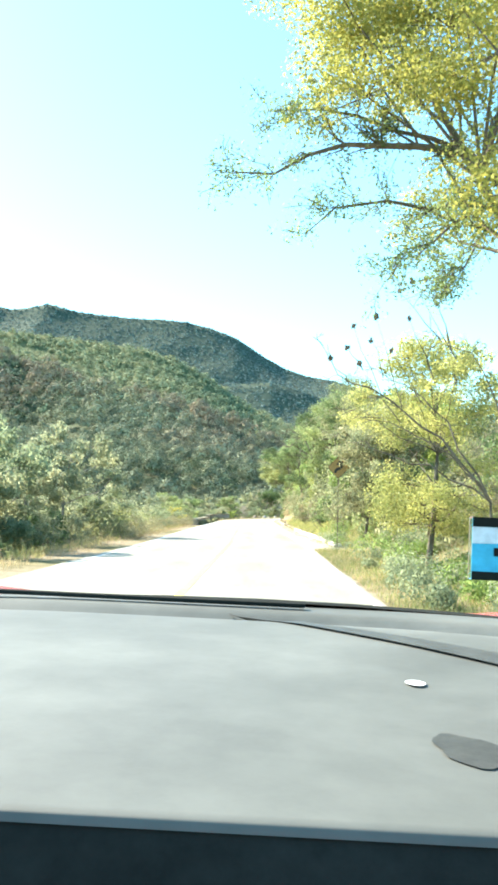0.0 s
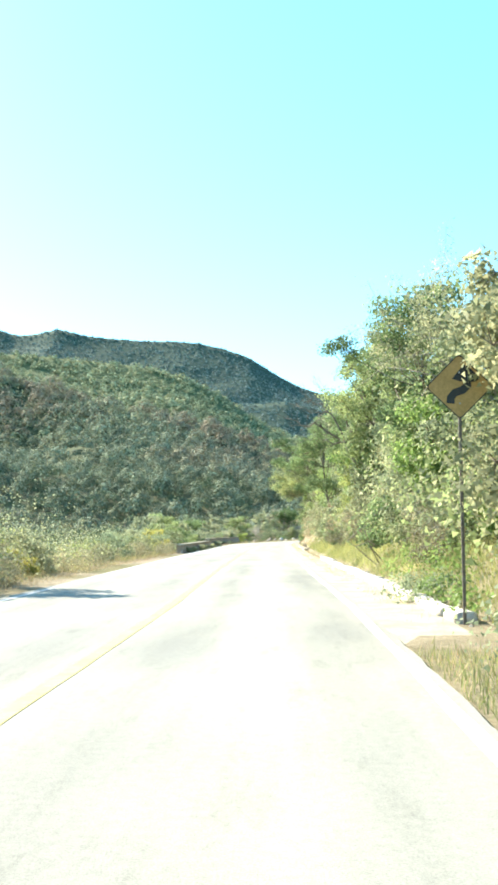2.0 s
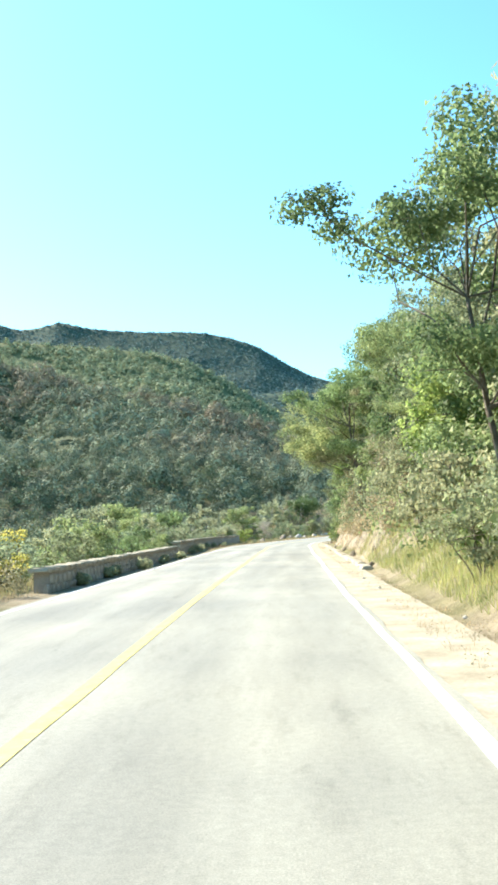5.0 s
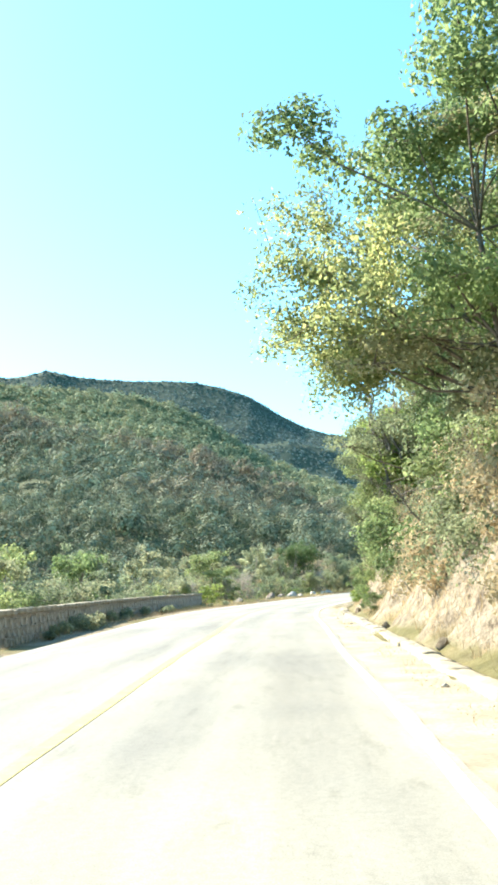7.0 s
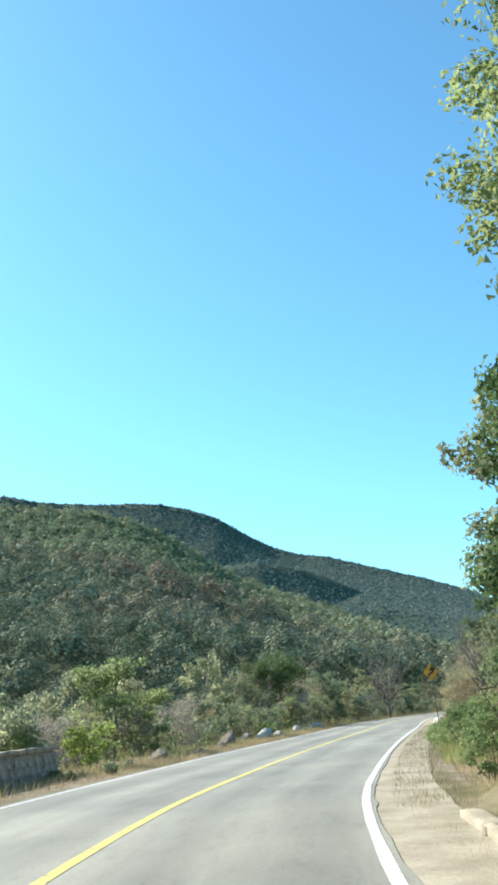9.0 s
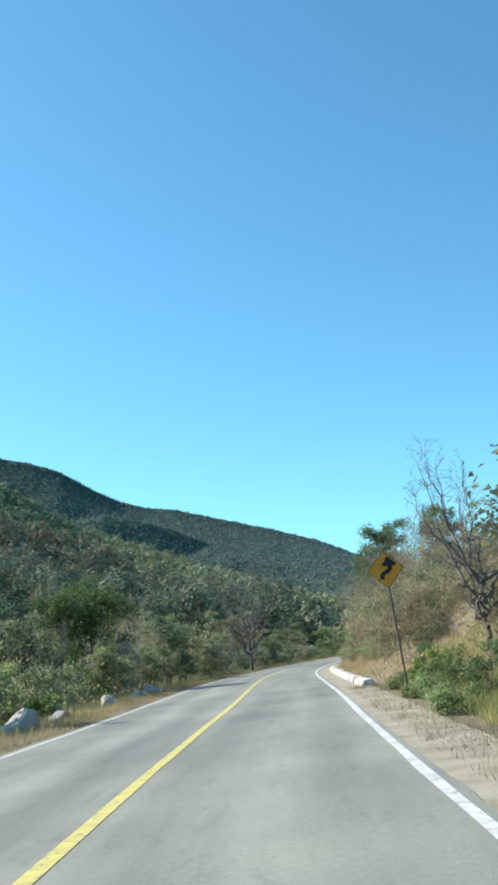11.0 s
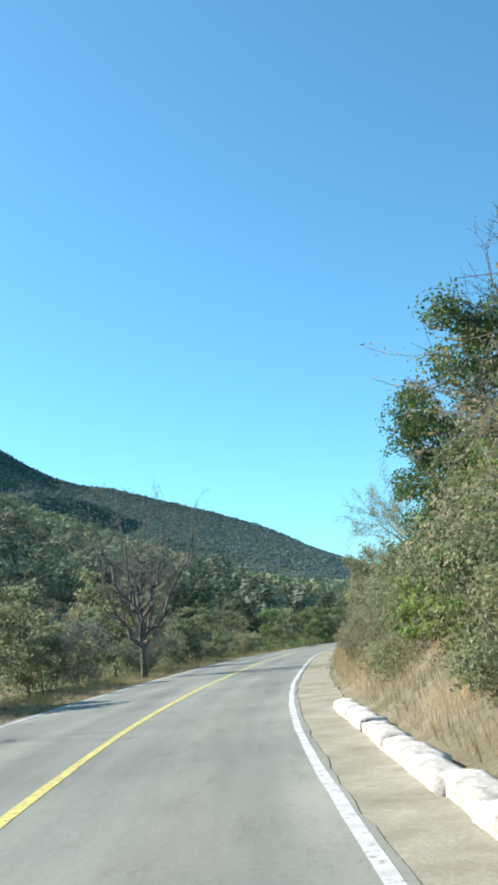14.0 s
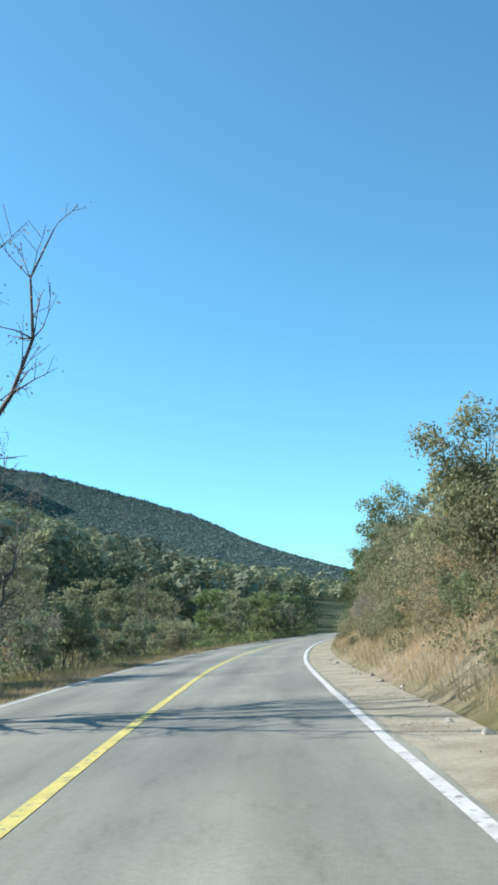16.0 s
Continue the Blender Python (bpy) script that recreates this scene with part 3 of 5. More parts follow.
def clumped(name, seed, height, label, category, leaf, leaf_size, count, bark=BARK, clumps=14, spread_by=0.3, low=0.28, flat=0.75, puff=0.15, base_r=0.1, lean=(0, 0), stems=1, layers=(), corners=3, top_name="crown", wood_name="trunk"):
    """A tree or shrub whose crown is a heap of leafy clumps, each at the end of a limb and made of smaller tufts."""
    rng = np.random.default_rng(seed)
    if layers:
        z = np.concatenate([rng.uniform(a, b, n) for a, b, n in layers])
        clumps = len(z)
    else:
        z = np.sort(rng.uniform(low, 1 - puff * flat * 0.8, clumps))
        z[-1] = 1 - puff * flat * 0.9
    t = np.clip((z - low) / (1 - low), 0, 1)
    a = np.arange(clumps) * 2.4 + rng.normal(0, 0.3, clumps)
    r = spread_by * height * (1.0 if layers else (0.45 + 0.55 * np.sin(np.pi * (0.2 + 0.72 * t)))) * np.sqrt(rng.uniform(0.1, 1, clumps))
    centre = np.stack([np.cos(a) * r + lean[0] * z * height, np.sin(a) * r + lean[1] * z * height, z * height], -1)
    size = puff * height * rng.uniform(0.7, 1.25, clumps)
    segs, spines = [], []
    for k in range(stems):
        p, way = np.array([*(rng.normal(0, 0.1, 2) if stems > 1 else (0, 0)), -0.3]), np.array([lean[0], lean[1], 1.0])
        if stems > 1:
            way[:2] += rng.normal(0, 0.35, 2)
        spine, w = [p], base_r
        for j in range(6):
            step = way + rng.normal(0, 0.13, 3) * (1, 1, 0)
            q = p + step / np.linalg.norm(step) * (height * 0.8 + 0.3) / 6
            segs.append((p, q, w, w * 0.8))
            p, w = q, w * 0.8
            spine.append(p)
        spines.append(np.array(spine))
    tufts, wide, heart = [], [], []
    for k in range(clumps):
        spine = spines[k % stems]
        j = int(np.clip(np.searchsorted(spine[:, 2], centre[k, 2] * 0.62), 1, 5))
        p, end, w = spine[j], centre[k], max(0.012, base_r * 0.55 * 0.8**j)
        for m in range(3):
            q = p + (end - p) / (3 - m) + (rng.normal(0, 0.028 * height, 3) if m < 2 else 0)
            segs.append((p, q, w, w * 0.72))
            p, w = q, w * 0.72
        for m in range(7):
            way = rng.normal(size=3)
            way /= np.linalg.norm(way)
            way[2] = way[2] * 0.8 + 0.15
            q = end + way * size[k] * (1, 1, flat) * rng.uniform(0.5, 0.85)
            segs.append((end, q, w, w * 0.5))
            tufts.append(q)
            wide.append(size[k] * rng.uniform(0.36, 0.6))
            heart.append(k)
    tufts, wide, heart = np.array(tufts), np.array(wide), np.array(heart)
    root = tagged(new(name), label, category)
    v, f = tubes([(p, q, max(w0, 0.006), max(w1, 0.004)) for p, q, w0, w1 in segs], 4)
    part(wood_name, mesh_from(wood_name, v, f, bark, True), bark, root)
    weight = wide**2 * rng.uniform(0.5, 1.2, len(wide))
    pick = rng.choice(len(tufts), count, p=weight / weight.sum())
    way = rng.normal(size=(count, 3))
    way /= np.linalg.norm(way, axis=1, keepdims=True)
    pts = tufts[pick] + way * wide[pick, None] * (1, 1, flat) * rng.uniform(0.5, 1.08, (count, 1))
    pts[:, 2] = np.maximum(pts[:, 2], 0.05)
    out = way + 0.6 * (pts - centre[heart[pick]]) / size[heart[pick], None] + (0, 0, 0.3)
    out /= np.linalg.norm(out, axis=1, keepdims=True)
    v, f = leaves(pts, leaf_size, rng, slim=0.75, corners=corners, out=out)
    part(top_name, mesh_from(top_name, v, f, leaf), leaf, root)
    return root


def crooked(rng, ends, w, twigs, twig, bend=0.06):
    """A knotty limb through the given places, with side twigs that fork once; its segments, and the twigs."""
    ends = np.array(ends, float)
    line = [ends[0]]
    for a, b in zip(ends[:-1], ends[1:]):
        for k in (1, 2, 3):
            line.append(a + (b - a) * k / 3 + rng.normal(0, bend, 3) * (k < 3))
    n = len(line) - 1
    at = lambda k: w * (1 - 0.88 * k / n)
    segs = [(line[k], line[k + 1], at(k), at(k + 1)) for k in range(n)]
    tips = []
    for _ in range(twigs):
        k = int(rng.integers(n // 3, n + 1))
        p, way, r = line[k], line[k] - line[max(k - 2, 0)], at(k) * 0.5
        way = way / (np.linalg.norm(way) + 1e-9) + rng.normal(0, 0.6, 3) + (0, 0, 0.15)
        long = twig * rng.uniform(0.5, 1.3)
        for j in range(4):
            way = way / np.linalg.norm(way) + rng.normal(0, 0.28, 3)
            q = p + way / np.linalg.norm(way) * long / 4
            segs.append((p, q, max(r, 0.005), max(r * 0.7, 0.004)))
            tips.append((p, q))
            if j in (1, 2):
                side = way / np.linalg.norm(way) + rng.normal(0, 0.7, 3)
                e = q + side / np.linalg.norm(side) * long * 0.4
                segs.append((q, e, max(r * 0.5, 0.004), 0.003))
                tips.append((q, e))
            p, r = q, r * 0.7
    return segs, tips


def sprigs(name, rng, tips, count, size, fluff, material):
    """Small leaves along twigs."""
    a, b = np.array([t[0] for t in tips]), np.array([t[1] for t in tips])
    pick, t = rng.integers(0, len(a), count), rng.random((count, 1))
    v, f = leaves(a[pick] * (1 - t) + b[pick] * t + rng.normal(0, fluff, (count, 3)), size, rng, slim=0.5)
    return mesh_from(name, v, f, material)


def place(x, y, sink=0.05):
    return float(land(np.array([x]), np.array([y]))[0]) - sink


def stand(ob, d, y, scale=1.0, turn=0.0, tall=1.0, tilt=0.0):
    """Stands a first plant at d metres from the road's middle, y along."""
    x = float(middle(y)) + d
    ob.matrix_basis = Matrix.Translation((x, y, place(x, y))) @ Matrix.Rotation(radians(turn), 4, "Z") @ Matrix.Rotation(radians(tilt), 4, "Y") @ Matrix.Diagonal((scale, scale, scale * tall, 1))
    return ob


def again(ob, d, y, scale=1.0, turn=0.0, tall=1.0, tilt=0.0):
    x = float(middle(y)) + d
    made = copy_thing(ob, Matrix.Identity(4))
    made.matrix_basis = Matrix.Translation((x, y, place(x, y))) @ Matrix.Rotation(radians(turn), 4, "Z") @ Matrix.Rotation(radians(tilt), 4, "Y") @ Matrix.Diagonal((scale, scale, scale * tall, 1))
    return made


def sow(kinds, spots, rng, group):
    """Copies of plants, picked by chance, at (d, y, scale) spots; the first plant of a kind takes the first spot it gets."""
    for d, y, s in spots:
        ob = kinds[rng.integers(len(kinds))]
        turn, tall, tilt = rng.uniform(0, 360), rng.uniform(0.85, 1.2), rng.normal(0, 4)
        if ob.get("group"):
            again(ob, d, y, s, turn, tall, tilt)
        else:
            tagged(ob, group=group)
            stand(ob, d, y, s, turn, tall, tilt)


def spots(rng, y0, y1, d0, d1, step, s0, s1):
    """Uneven rows of places along the road."""
    found = []
    y = y0
    while y < y1:
        found.append((rng.uniform(d0, d1), y + rng.uniform(-0.4, 0.4) * step, rng.uniform(s0, s1)))
        y += step * rng.uniform(0.7, 1.3)
    return found


R = np.random.default_rng(77)
H = np.random.default_rng(31)
# the kinds; heights in metres at scale 1
tree_green = [clumped("tree", k, 6.0, "leafy green roadside tree on the bank", "tree", LEAF_GREEN, 0.12, 9000) for k in (11, 12)]
tree_olive = [clumped("tree", k, 6.0, "olive-green dusty tree on the bank", "tree", LEAF_OLIVE, 0.115, 9000) for k in (21, 22)]
tree_dark = [clumped("tree", k, 5.5, "dense dark-green tree on the slope", "tree", LEAF_DARK, 0.12, 9500, clumps=17) for k in (31, 32)]
tree_bright = [clumped("tree", 36, 5.0, "bright yellow-green young tree", "tree", LEAF_BRIGHT, 0.115, 8000)]
tree_sage = [clumped("tree", k, 5.0, "pale grey-green tree beside the valley", "tree", LEAF_SAGE, 0.11, 9000, BARK_PALE, spread_by=0.36, low=0.2) for k in (38, 39)]
tree_sparse = [plant("tree", s, 6.0, "half-bare tree with thin dry leaves", "tree", LEAF_BROWN, 0.065, 5000, BARK_PALE, fluff=0.09, sides=3, limbs=6, depth=3, spread_by=0.75, base_r=0.1, trunk=0.25, ladder=True) for s in (41, 42)]
# the same kinds, for the rows behind
back_green = [clumped("tree", 13, 6.0, "leafy green tree behind the roadside", "tree", LEAF_GREEN, 0.17, 4200)]
back_olive = [clumped("tree", 23, 6.0, "olive-green tree behind the roadside", "tree", LEAF_OLIVE, 0.165, 4200)]
back_dark = [clumped("tree", 33, 5.5, "dark-green tree behind the roadside", "tree", LEAF_DARK, 0.17, 4200)]
back_sage = [clumped("tree", k, 5.0, "pale grey-green tree on the valley slope", "tree", LEAF_SAGE, 0.15, 4500, BARK_PALE, spread_by=0.36, low=0.2) for k in (43, 44)]
SHRUB = dict(clumps=9, spread_by=0.42, low=0.2, puff=0.24, base_r=0.025, stems=4, top_name="foliage", wood_name="branchwork")
shrub_green = [clumped("shrub", k, 1.8, "low green shrub with small leaves", "shrub", LEAF_GREEN, 0.08, 2200, **SHRUB) for k in (51, 52)]
shrub_olive = [clumped("shrub", k, 1.8, "dusty olive roadside shrub", "shrub", LEAF_OLIVE, 0.08, 2200, **SHRUB) for k in (61, 62)]
shrub_brown = [clumped("shrub", k, 1.9, "dry brown thorny shrub", "shrub", LEAF_BROWN, 0.06, 2600, BARK_PALE, **SHRUB) for k in (71, 72)]
shrub_grey = [clumped("shrub", k, 1.9, "half-bare grey-brown thorny shrub", "shrub", LEAF_GREY, 0.055, 2000, BARK_PALE, **SHRUB) for k in (73, 74)]
shrub_sage = [clumped("shrub", k, 2.0, "pale grey-green bush beside the valley", "shrub", LEAF_SAGE, 0.08, 2300, BARK_PALE, **SHRUB) for k in (76, 77)]
shrub_yellow = [clumped("shrub", 81, 1.9, "round bush with yellow autumn leaves", "shrub", LEAF_YELLOW, 0.075, 4200, **SHRUB)]
shrub_bright = [clumped("shrub", 86, 1.3, "bright green weedy bush", "shrub", LEAF_BRIGHT, 0.08, 1900, **SHRUB)]

# the yellow tree that hangs over the road at the start
hang = clumped("tree", 141, 9.2, "tall yellow-green tree hanging over the road", "tree", LEAF_YELLOW, 0.05, 90000, spread_by=0.26, flat=0.7, puff=0.12, base_r=0.16, lean=(-0.36, 0), layers=((0.5, 0.57, 4), (0.63, 0.72, 5), (0.76, 0.97, 17)))
stand(hang, 6.85, 12.3)
under, under_tips = [], []
for ends, w in ((((-1.3, 0.1, 4.5), (-3.0, -0.2, 5.6), (-4.6, -0.4, 5.6), (-6.0, -0.7, 5.1)), 0.1), (((-1.3, 0.1, 4.5), (-2.6, 0.2, 5.0), (-4.0, 0.0, 5.0), (-5.1, -0.3, 4.45)), 0.07), (((-1.3, 0.1, 4.5), (-2.3, -0.3, 4.7), (-3.2, -0.4, 4.6), (-4.0, -0.4, 3.9)), 0.06), (((-2.3, -0.3, 4.7), (-2.7, 0.3, 4.6), (-3.1, 0.6, 4.1)), 0.04), (((-3.0, -0.2, 5.6), (-4.4, 0.1, 6.2), (-5.6, 0.0, 6.2)), 0.05)):
    a, b = crooked(H, ends, w * 0.8, 28, 0.6, 0.09)
    under, under_tips = under + a, under_tips + b
v, f = tubes(under, 5)
part("limb", mesh_from("limb", v, f, BARK, True), BARK, hang, "crooked dark limbs")
part("sparse_leaves", sprigs("sparse_leaves", H, under_tips, 12000, 0.05, 0.08, LEAF_GREEN), LEAF_GREEN, hang, "thin green leaves on the lower twigs")

# the dry shrub with seed heads on long stalks, in front of the feathery tree
stalks = tagged(new("dry_shrub"), "leafless dry shrub with tufted seed heads on long stalks", "shrub")
stand(stalks, 5.65, 17.0, tall=1.13)
wood = []
for ends, w, n in ((((0, 0, -0.2), (-0.3, 0, 1.3), (-1.2, -0.1, 2.3), (-2.2, -0.3, 2.9), (-3.1, -0.4, 3.25), (-3.5, -0.6, 3.8)), 0.03, 10), (((-0.3, 0, 1.3), (-1.0, 0.3, 2.6), (-1.8, 0.3, 3.2), (-2.7, 0.2, 3.5)), 0.02, 9), (((-0.3, 0, 1.3), (-1.1, -0.5, 2.0), (-2.0, -0.7, 2.4), (-2.8, -0.6, 2.7)), 0.02, 8), (((0, 0, -0.2), (0.2, 0.2, 2.0), (-0.4, 0.1, 3.4), (-1.4, -0.1, 4.0)), 0.024, 9), (((-0.3, 0, 1.3), (-1.3, 0.5, 1.9), (-2.4, 0.4, 2.15), (-3.0, 0.5, 2.4)), 0.018, 8)):
    wood += crooked(H, ends, w, n, 0.3, 0.04)[0]
for foot, top in (((-2.3, -0.1, 3.0), (-2.85, -0.6, 4.0)), ((-1.9, 0.0, 2.8), (-2.45, -0.55, 4.15)), ((-2.2, 0.3, 3.3), (-2.4, 0.5, 3.95)), ((-0.9, 0.1, 3.6), (-1.75, -0.2, 4.8)), ((-1.0, 0.0, 3.7), (-1.5, -0.1, 4.85)), ((-1.2, 0.0, 3.9), (-1.95, 0.1, 4.7)), ((-1.3, 0.2, 3.3), (-1.75, 0.1, 4.25)), ((-2.0, -0.5, 2.5), (-2.75, -0.6, 3.4)), ((-1.5, 0.3, 2.9), (-2.05, 0.3, 3.75)), ((-2.9, -0.4, 3.1), (-3.25, -0.5, 3.5)), ((-1.1, -0.2, 3.8), (-1.35, -0.4, 4.4)), ((-2.6, 0.1, 3.4), (-2.9, 0.0, 3.75))):
    wood += crooked(H, (foot, top), 0.011, 0, 0, 0.03)[0]
    head = bmesh.new()
    bmesh.ops.create_icosphere(head, subdivisions=2, radius=0.03)
    for vert in head.verts:
        vert.co = Vector(top) + vert.co * float(H.uniform(0.35, 2.3))
    part("seed_head", mesh_of("seed_head", head, BARK), BARK, stalks)
v, f = tubes(wood, 4)
part("branchwork", mesh_from("branchwork", v, f, BARK, True), BARK, stalks)
golden = clumped("tree", 119, 6.0, "feathery yellow-green tree behind the verge", "tree", LEAF_GOLD, 0.05, 42000, clumps=26, low=0.2, flat=0.6, puff=0.15, spread_by=0.27)
stand(golden, 4.9, 20.4, 0.88, 60)
again(golden, 5.9, 66.5, 0.72, 200)
# the big trees over the cut bank
arch = plant("tree", 6789, 5.74, "broad-leaved green tree with yellowing leaves leaning over the road", "tree", LEAF_MIXED, 0.082, 38000, fluff=0.17, slim=0.6, corners=4, limbs=7, depth=3, spread_by=1.039, base_r=0.1, trunk=0.195, rise=0.52, lean=(-0.277, 0))
stand(arch, 6.25, 108.0, 1.0)
cliff = clumped("tree", 107, 9.5, "tall olive tree on top of the bank", "tree", LEAF_OLIVE, 0.115, 20000, corners=4, clumps=22, spread_by=0.27, low=0.3, puff=0.12, base_r=0.17, lean=(-0.1, 0))
stand(cliff, 8.6, 105, 0.85)
for d, y, s, turn in ((9.0, 129, 0.8, 140), (8.6, 137, 0.72, 250), (8.4, 66, 0.9, 20), (7.2, 82, 0.85, 300), (8.0, 95, 0.7, 110)):
    again(cliff, d, y, s, turn)
tagged(cliff, group="tall trees on the bank")
leafy = clumped("tree", 109, 8.2, "full green tree leaning out from the bank", "tree", LEAF_GREEN, 0.105, 21000, corners=4, clumps=20, spread_by=0.27, low=0.34, puff=0.125, base_r=0.16, lean=(-0.12, 0))
stand(leafy, 6.75, 61.0, 0.84, tilt=-3)
for d, y, s, turn in ((7.5, 64, 0.82, 250), (8.0, 113, 1.05, 300), (6.7, 71, 0.75, 80), (6.4, 133, 0.78, 30), (7.2, 88, 0.8, 210)):
    again(leafy, d, y, s, turn, tilt=-3)
for d, y, s, turn, tilt in ((7.2, 119, 0.7, -20, -4), (7.2, 99, 0.72, 15, -4), (7.7, 104, 0.8, -25, -4)):
    again(leafy, d, y, s, turn, tilt=tilt)
tagged(leafy, group="tall trees on the bank")
# flat-topped trees in storeys, with bare limbs between
storeyed = clumped("tree", 131, 8.0, "storeyed flat-topped olive tree with dark bare limbs", "tree", LEAF_OLIVE, 0.09, 21000, corners=4, flat=0.5, puff=0.13, spread_by=0.4, base_r=0.15, layers=((0.34, 0.5, 9), (0.8, 0.95, 9)), lean=(-0.08, 0))
stand(storeyed, 7.3, 126.5, 1.0, tall=0.86)
for d, y, s, turn, tall in ((8.5, 127.8, 0.98, 70, 0.84), (5.8, 107.5, 0.92, 130, 0.78), (5.6, 128.5, 0.6, 220, 0.9)):
    again(storeyed, d, y, s, turn, tall)
tagged(storeyed, group="tall trees on the bank")
overhang = clumped("tree", 137, 7.0, "green tree with a flat crown reaching out over the bank", "tree", LEAF_GREEN, 0.09, 20000, corners=4, flat=0.55, puff=0.14, spread_by=0.36, base_r=0.13, layers=((0.42, 0.6, 6), (0.74, 0.93, 11)), lean=(-0.12, 0))
stand(overhang, 6.3, 48.2, 0.84)
again(overhang, 5.4, 75.5, 0.9, 25)
again(overhang, 5.5, 105.5, 0.98, 20)
again(overhang, 6.6, 92.5, 0.8, -30)
tagged(overhang, group="tall trees on the bank")
# a narrow dark tree and a feathery one behind the whitewashed kerb
narrow = clumped("tree", 113, 7.6, "narrow dark-green tree on the bank", "tree", LEAF_DARK, 0.11, 17000, clumps=26, spread_by=0.18, low=0.25, puff=0.13, base_r=0.12)
stand(narrow, 7.3, 216.5, 0.76)
again(narrow, 8.1, 212.5, 0.86, 90)
feathery = plant("tree", 117, 6.5, "feathery olive tree with thin twigs on the bank", "tree", LEAF_OLIVE, 0.065, 18000, BARK_PALE, fluff=0.13, slim=0.4, sides=3, limbs=7, depth=3, spread_by=0.9, base_r=0.12, trunk=0.3, ladder=True, lean=(-0.1, 0))
stand(feathery, 9.1, 227.8, 0.84)
again(feathery, 8.0, 45.3, 0.95, 20)
sow(shrub_bright + shrub_olive, spots(R, 214, 224, 6.4, 7.6, 1.1, 0.5, 0.8), R, "shrubs on the bank")
# the bare tree beyond the left edge, and bare ones on the bank
bare = tagged(new("bare_tree"), "leafless grey tree with a few dry tufts beside the road", "tree", "bare trees")
wood, twigs = crooked(H, ((0, 0, -0.3), (0.08, 0, 0.9), (0, 0.1, 2.0), (0.1, 0.1, 2.6)), 0.13, 0, 0, 0.03)
for k in range(9):
    a, r, low = k * 2.4, H.uniform(1.2, 2.2), 0.9 + 0.18 * k
    out = np.array([math.cos(a), math.sin(a), 0])
    top = H.uniform(4.3, 5.9) if k % 3 else 5.9
    limb = crooked(H, ((0.04, 0.05, low), out * r * 0.35 + (0, 0, low + 0.7), out * r * 0.75 + (0, 0, low + (top - low) * 0.55), out * r + (0, 0, top)), 0.07, 30, 0.75, 0.09)
    wood, twigs = wood + limb[0], twigs + limb[1]
v, f = tubes(wood, 4)
part("branchwork", mesh_from("branchwork", v, f, BARK_GREY, True), BARK_GREY, bare)
part("dry_leaves", sprigs("dry_leaves", H, twigs, 3500, 0.042, 0.05, LEAF_GREY), LEAF_GREY, bare, "a few shrivelled grey leaves")
stand(bare, -4.6, 238, 1.42, 60)
for d, y, s, turn in ((7.0, 178, 0.9, 100), (6.3, 127.5, 1.1, 200), (7.8, 206, 0.88, 20), (7.2, 200, 0.66, 130), (9.4, 247, 0.75, 300), (-7.6, 252, 1.15, 200), (-8.6, 196, 0.65, 40)):
    again(bare, d, y, s, turn)
snag = tagged(new("bare_tree"), "crooked dead tree reaching out of the green bank", "tree")
stand(snag, 6.2, 64.0, tall=1.1)
wood = []
for ends, w, n in ((((0, 0, -0.3), (-0.4, 0, 2.2), (-1.2, 0, 3.5), (-2.2, 0, 4.2), (-3.1, 0, 4.3), (-3.8, 0, 4.6)), 0.075, 26), (((-1.2, 0, 3.5), (-1.8, 0.3, 4.8), (-2.2, 0.3, 5.2), (-2.8, 0.2, 5.4)), 0.045, 22), (((-0.4, 0, 2.2), (-1.2, -0.4, 4.4), (-1.7, -0.4, 5.2), (-2.3, -0.4, 5.7)), 0.045, 22), (((-1.8, 0.3, 4.8), (-2.3, 0.1, 4.8), (-3.1, 0.1, 5.0)), 0.03, 16), (((-1.2, 0, 3.5), (-2.0, -0.2, 3.7), (-2.7, -0.3, 3.7)), 0.035, 16)):
    wood += crooked(H, ends, w, n, 0.6, 0.08)[0]
v, f = tubes(wood, 4)
part("branchwork", mesh_from("branchwork", v, f, BARK, True), BARK, snag)

# right side, stretch by stretch
sow(shrub_olive + shrub_green + shrub_brown, spots(R, 19, 34, 6.2, 8.2, 1.6, 0.8, 1.5), R, "shrubs on the bank")
sow(tree_olive + tree_sparse, spots(R, 22, 36, 7.5, 10, 4.2, 0.55, 0.75), R, "trees on the bank")
sow(shrub_olive + shrub_green + shrub_brown + shrub_bright, spots(R, 34, 92, 4.9, 6.6, 1.5, 0.6, 1.2), R, "shrubs on the bank")
sow(tree_olive + tree_green + tree_bright, spots(R, 38, 94, 6.2, 7.6, 3.0, 0.65, 1.0), R, "trees on the bank")
sow(back_olive + back_green, spots(R, 42, 96, 9, 11, 14.0, 0.9, 1.1), R, "trees on the bank")
sow(tree_bright, [(5.9, 66, 0.9), (6.6, 84, 1.0), (5.9, 47, 0.7)], R, "trees on the bank")
sow(shrub_olive + shrub_brown, spots(R, 95, 140, 6.3, 8, 3.4, 0.6, 1.2), R, "shrubs on the bank")
sow(back_olive + back_dark + back_green, spots(R, 96, 144, 8.5, 11, 13.0, 0.9, 1.1), R, "trees on the bank")
sow(shrub_bright + shrub_green, spots(R, 126, 142, 4.6, 5.6, 1.8, 0.5, 0.9), R, "shrubs on the bank")
sow(shrub_olive + shrub_brown + shrub_green, spots(R, 93, 126, 5.4, 6.6, 1.3, 0.8, 1.4), R, "shrubs on the bank")
sow(tree_olive + tree_green + tree_bright, spots(R, 97, 128, 6.3, 7.6, 3.4, 0.6, 0.95), R, "trees on the bank")
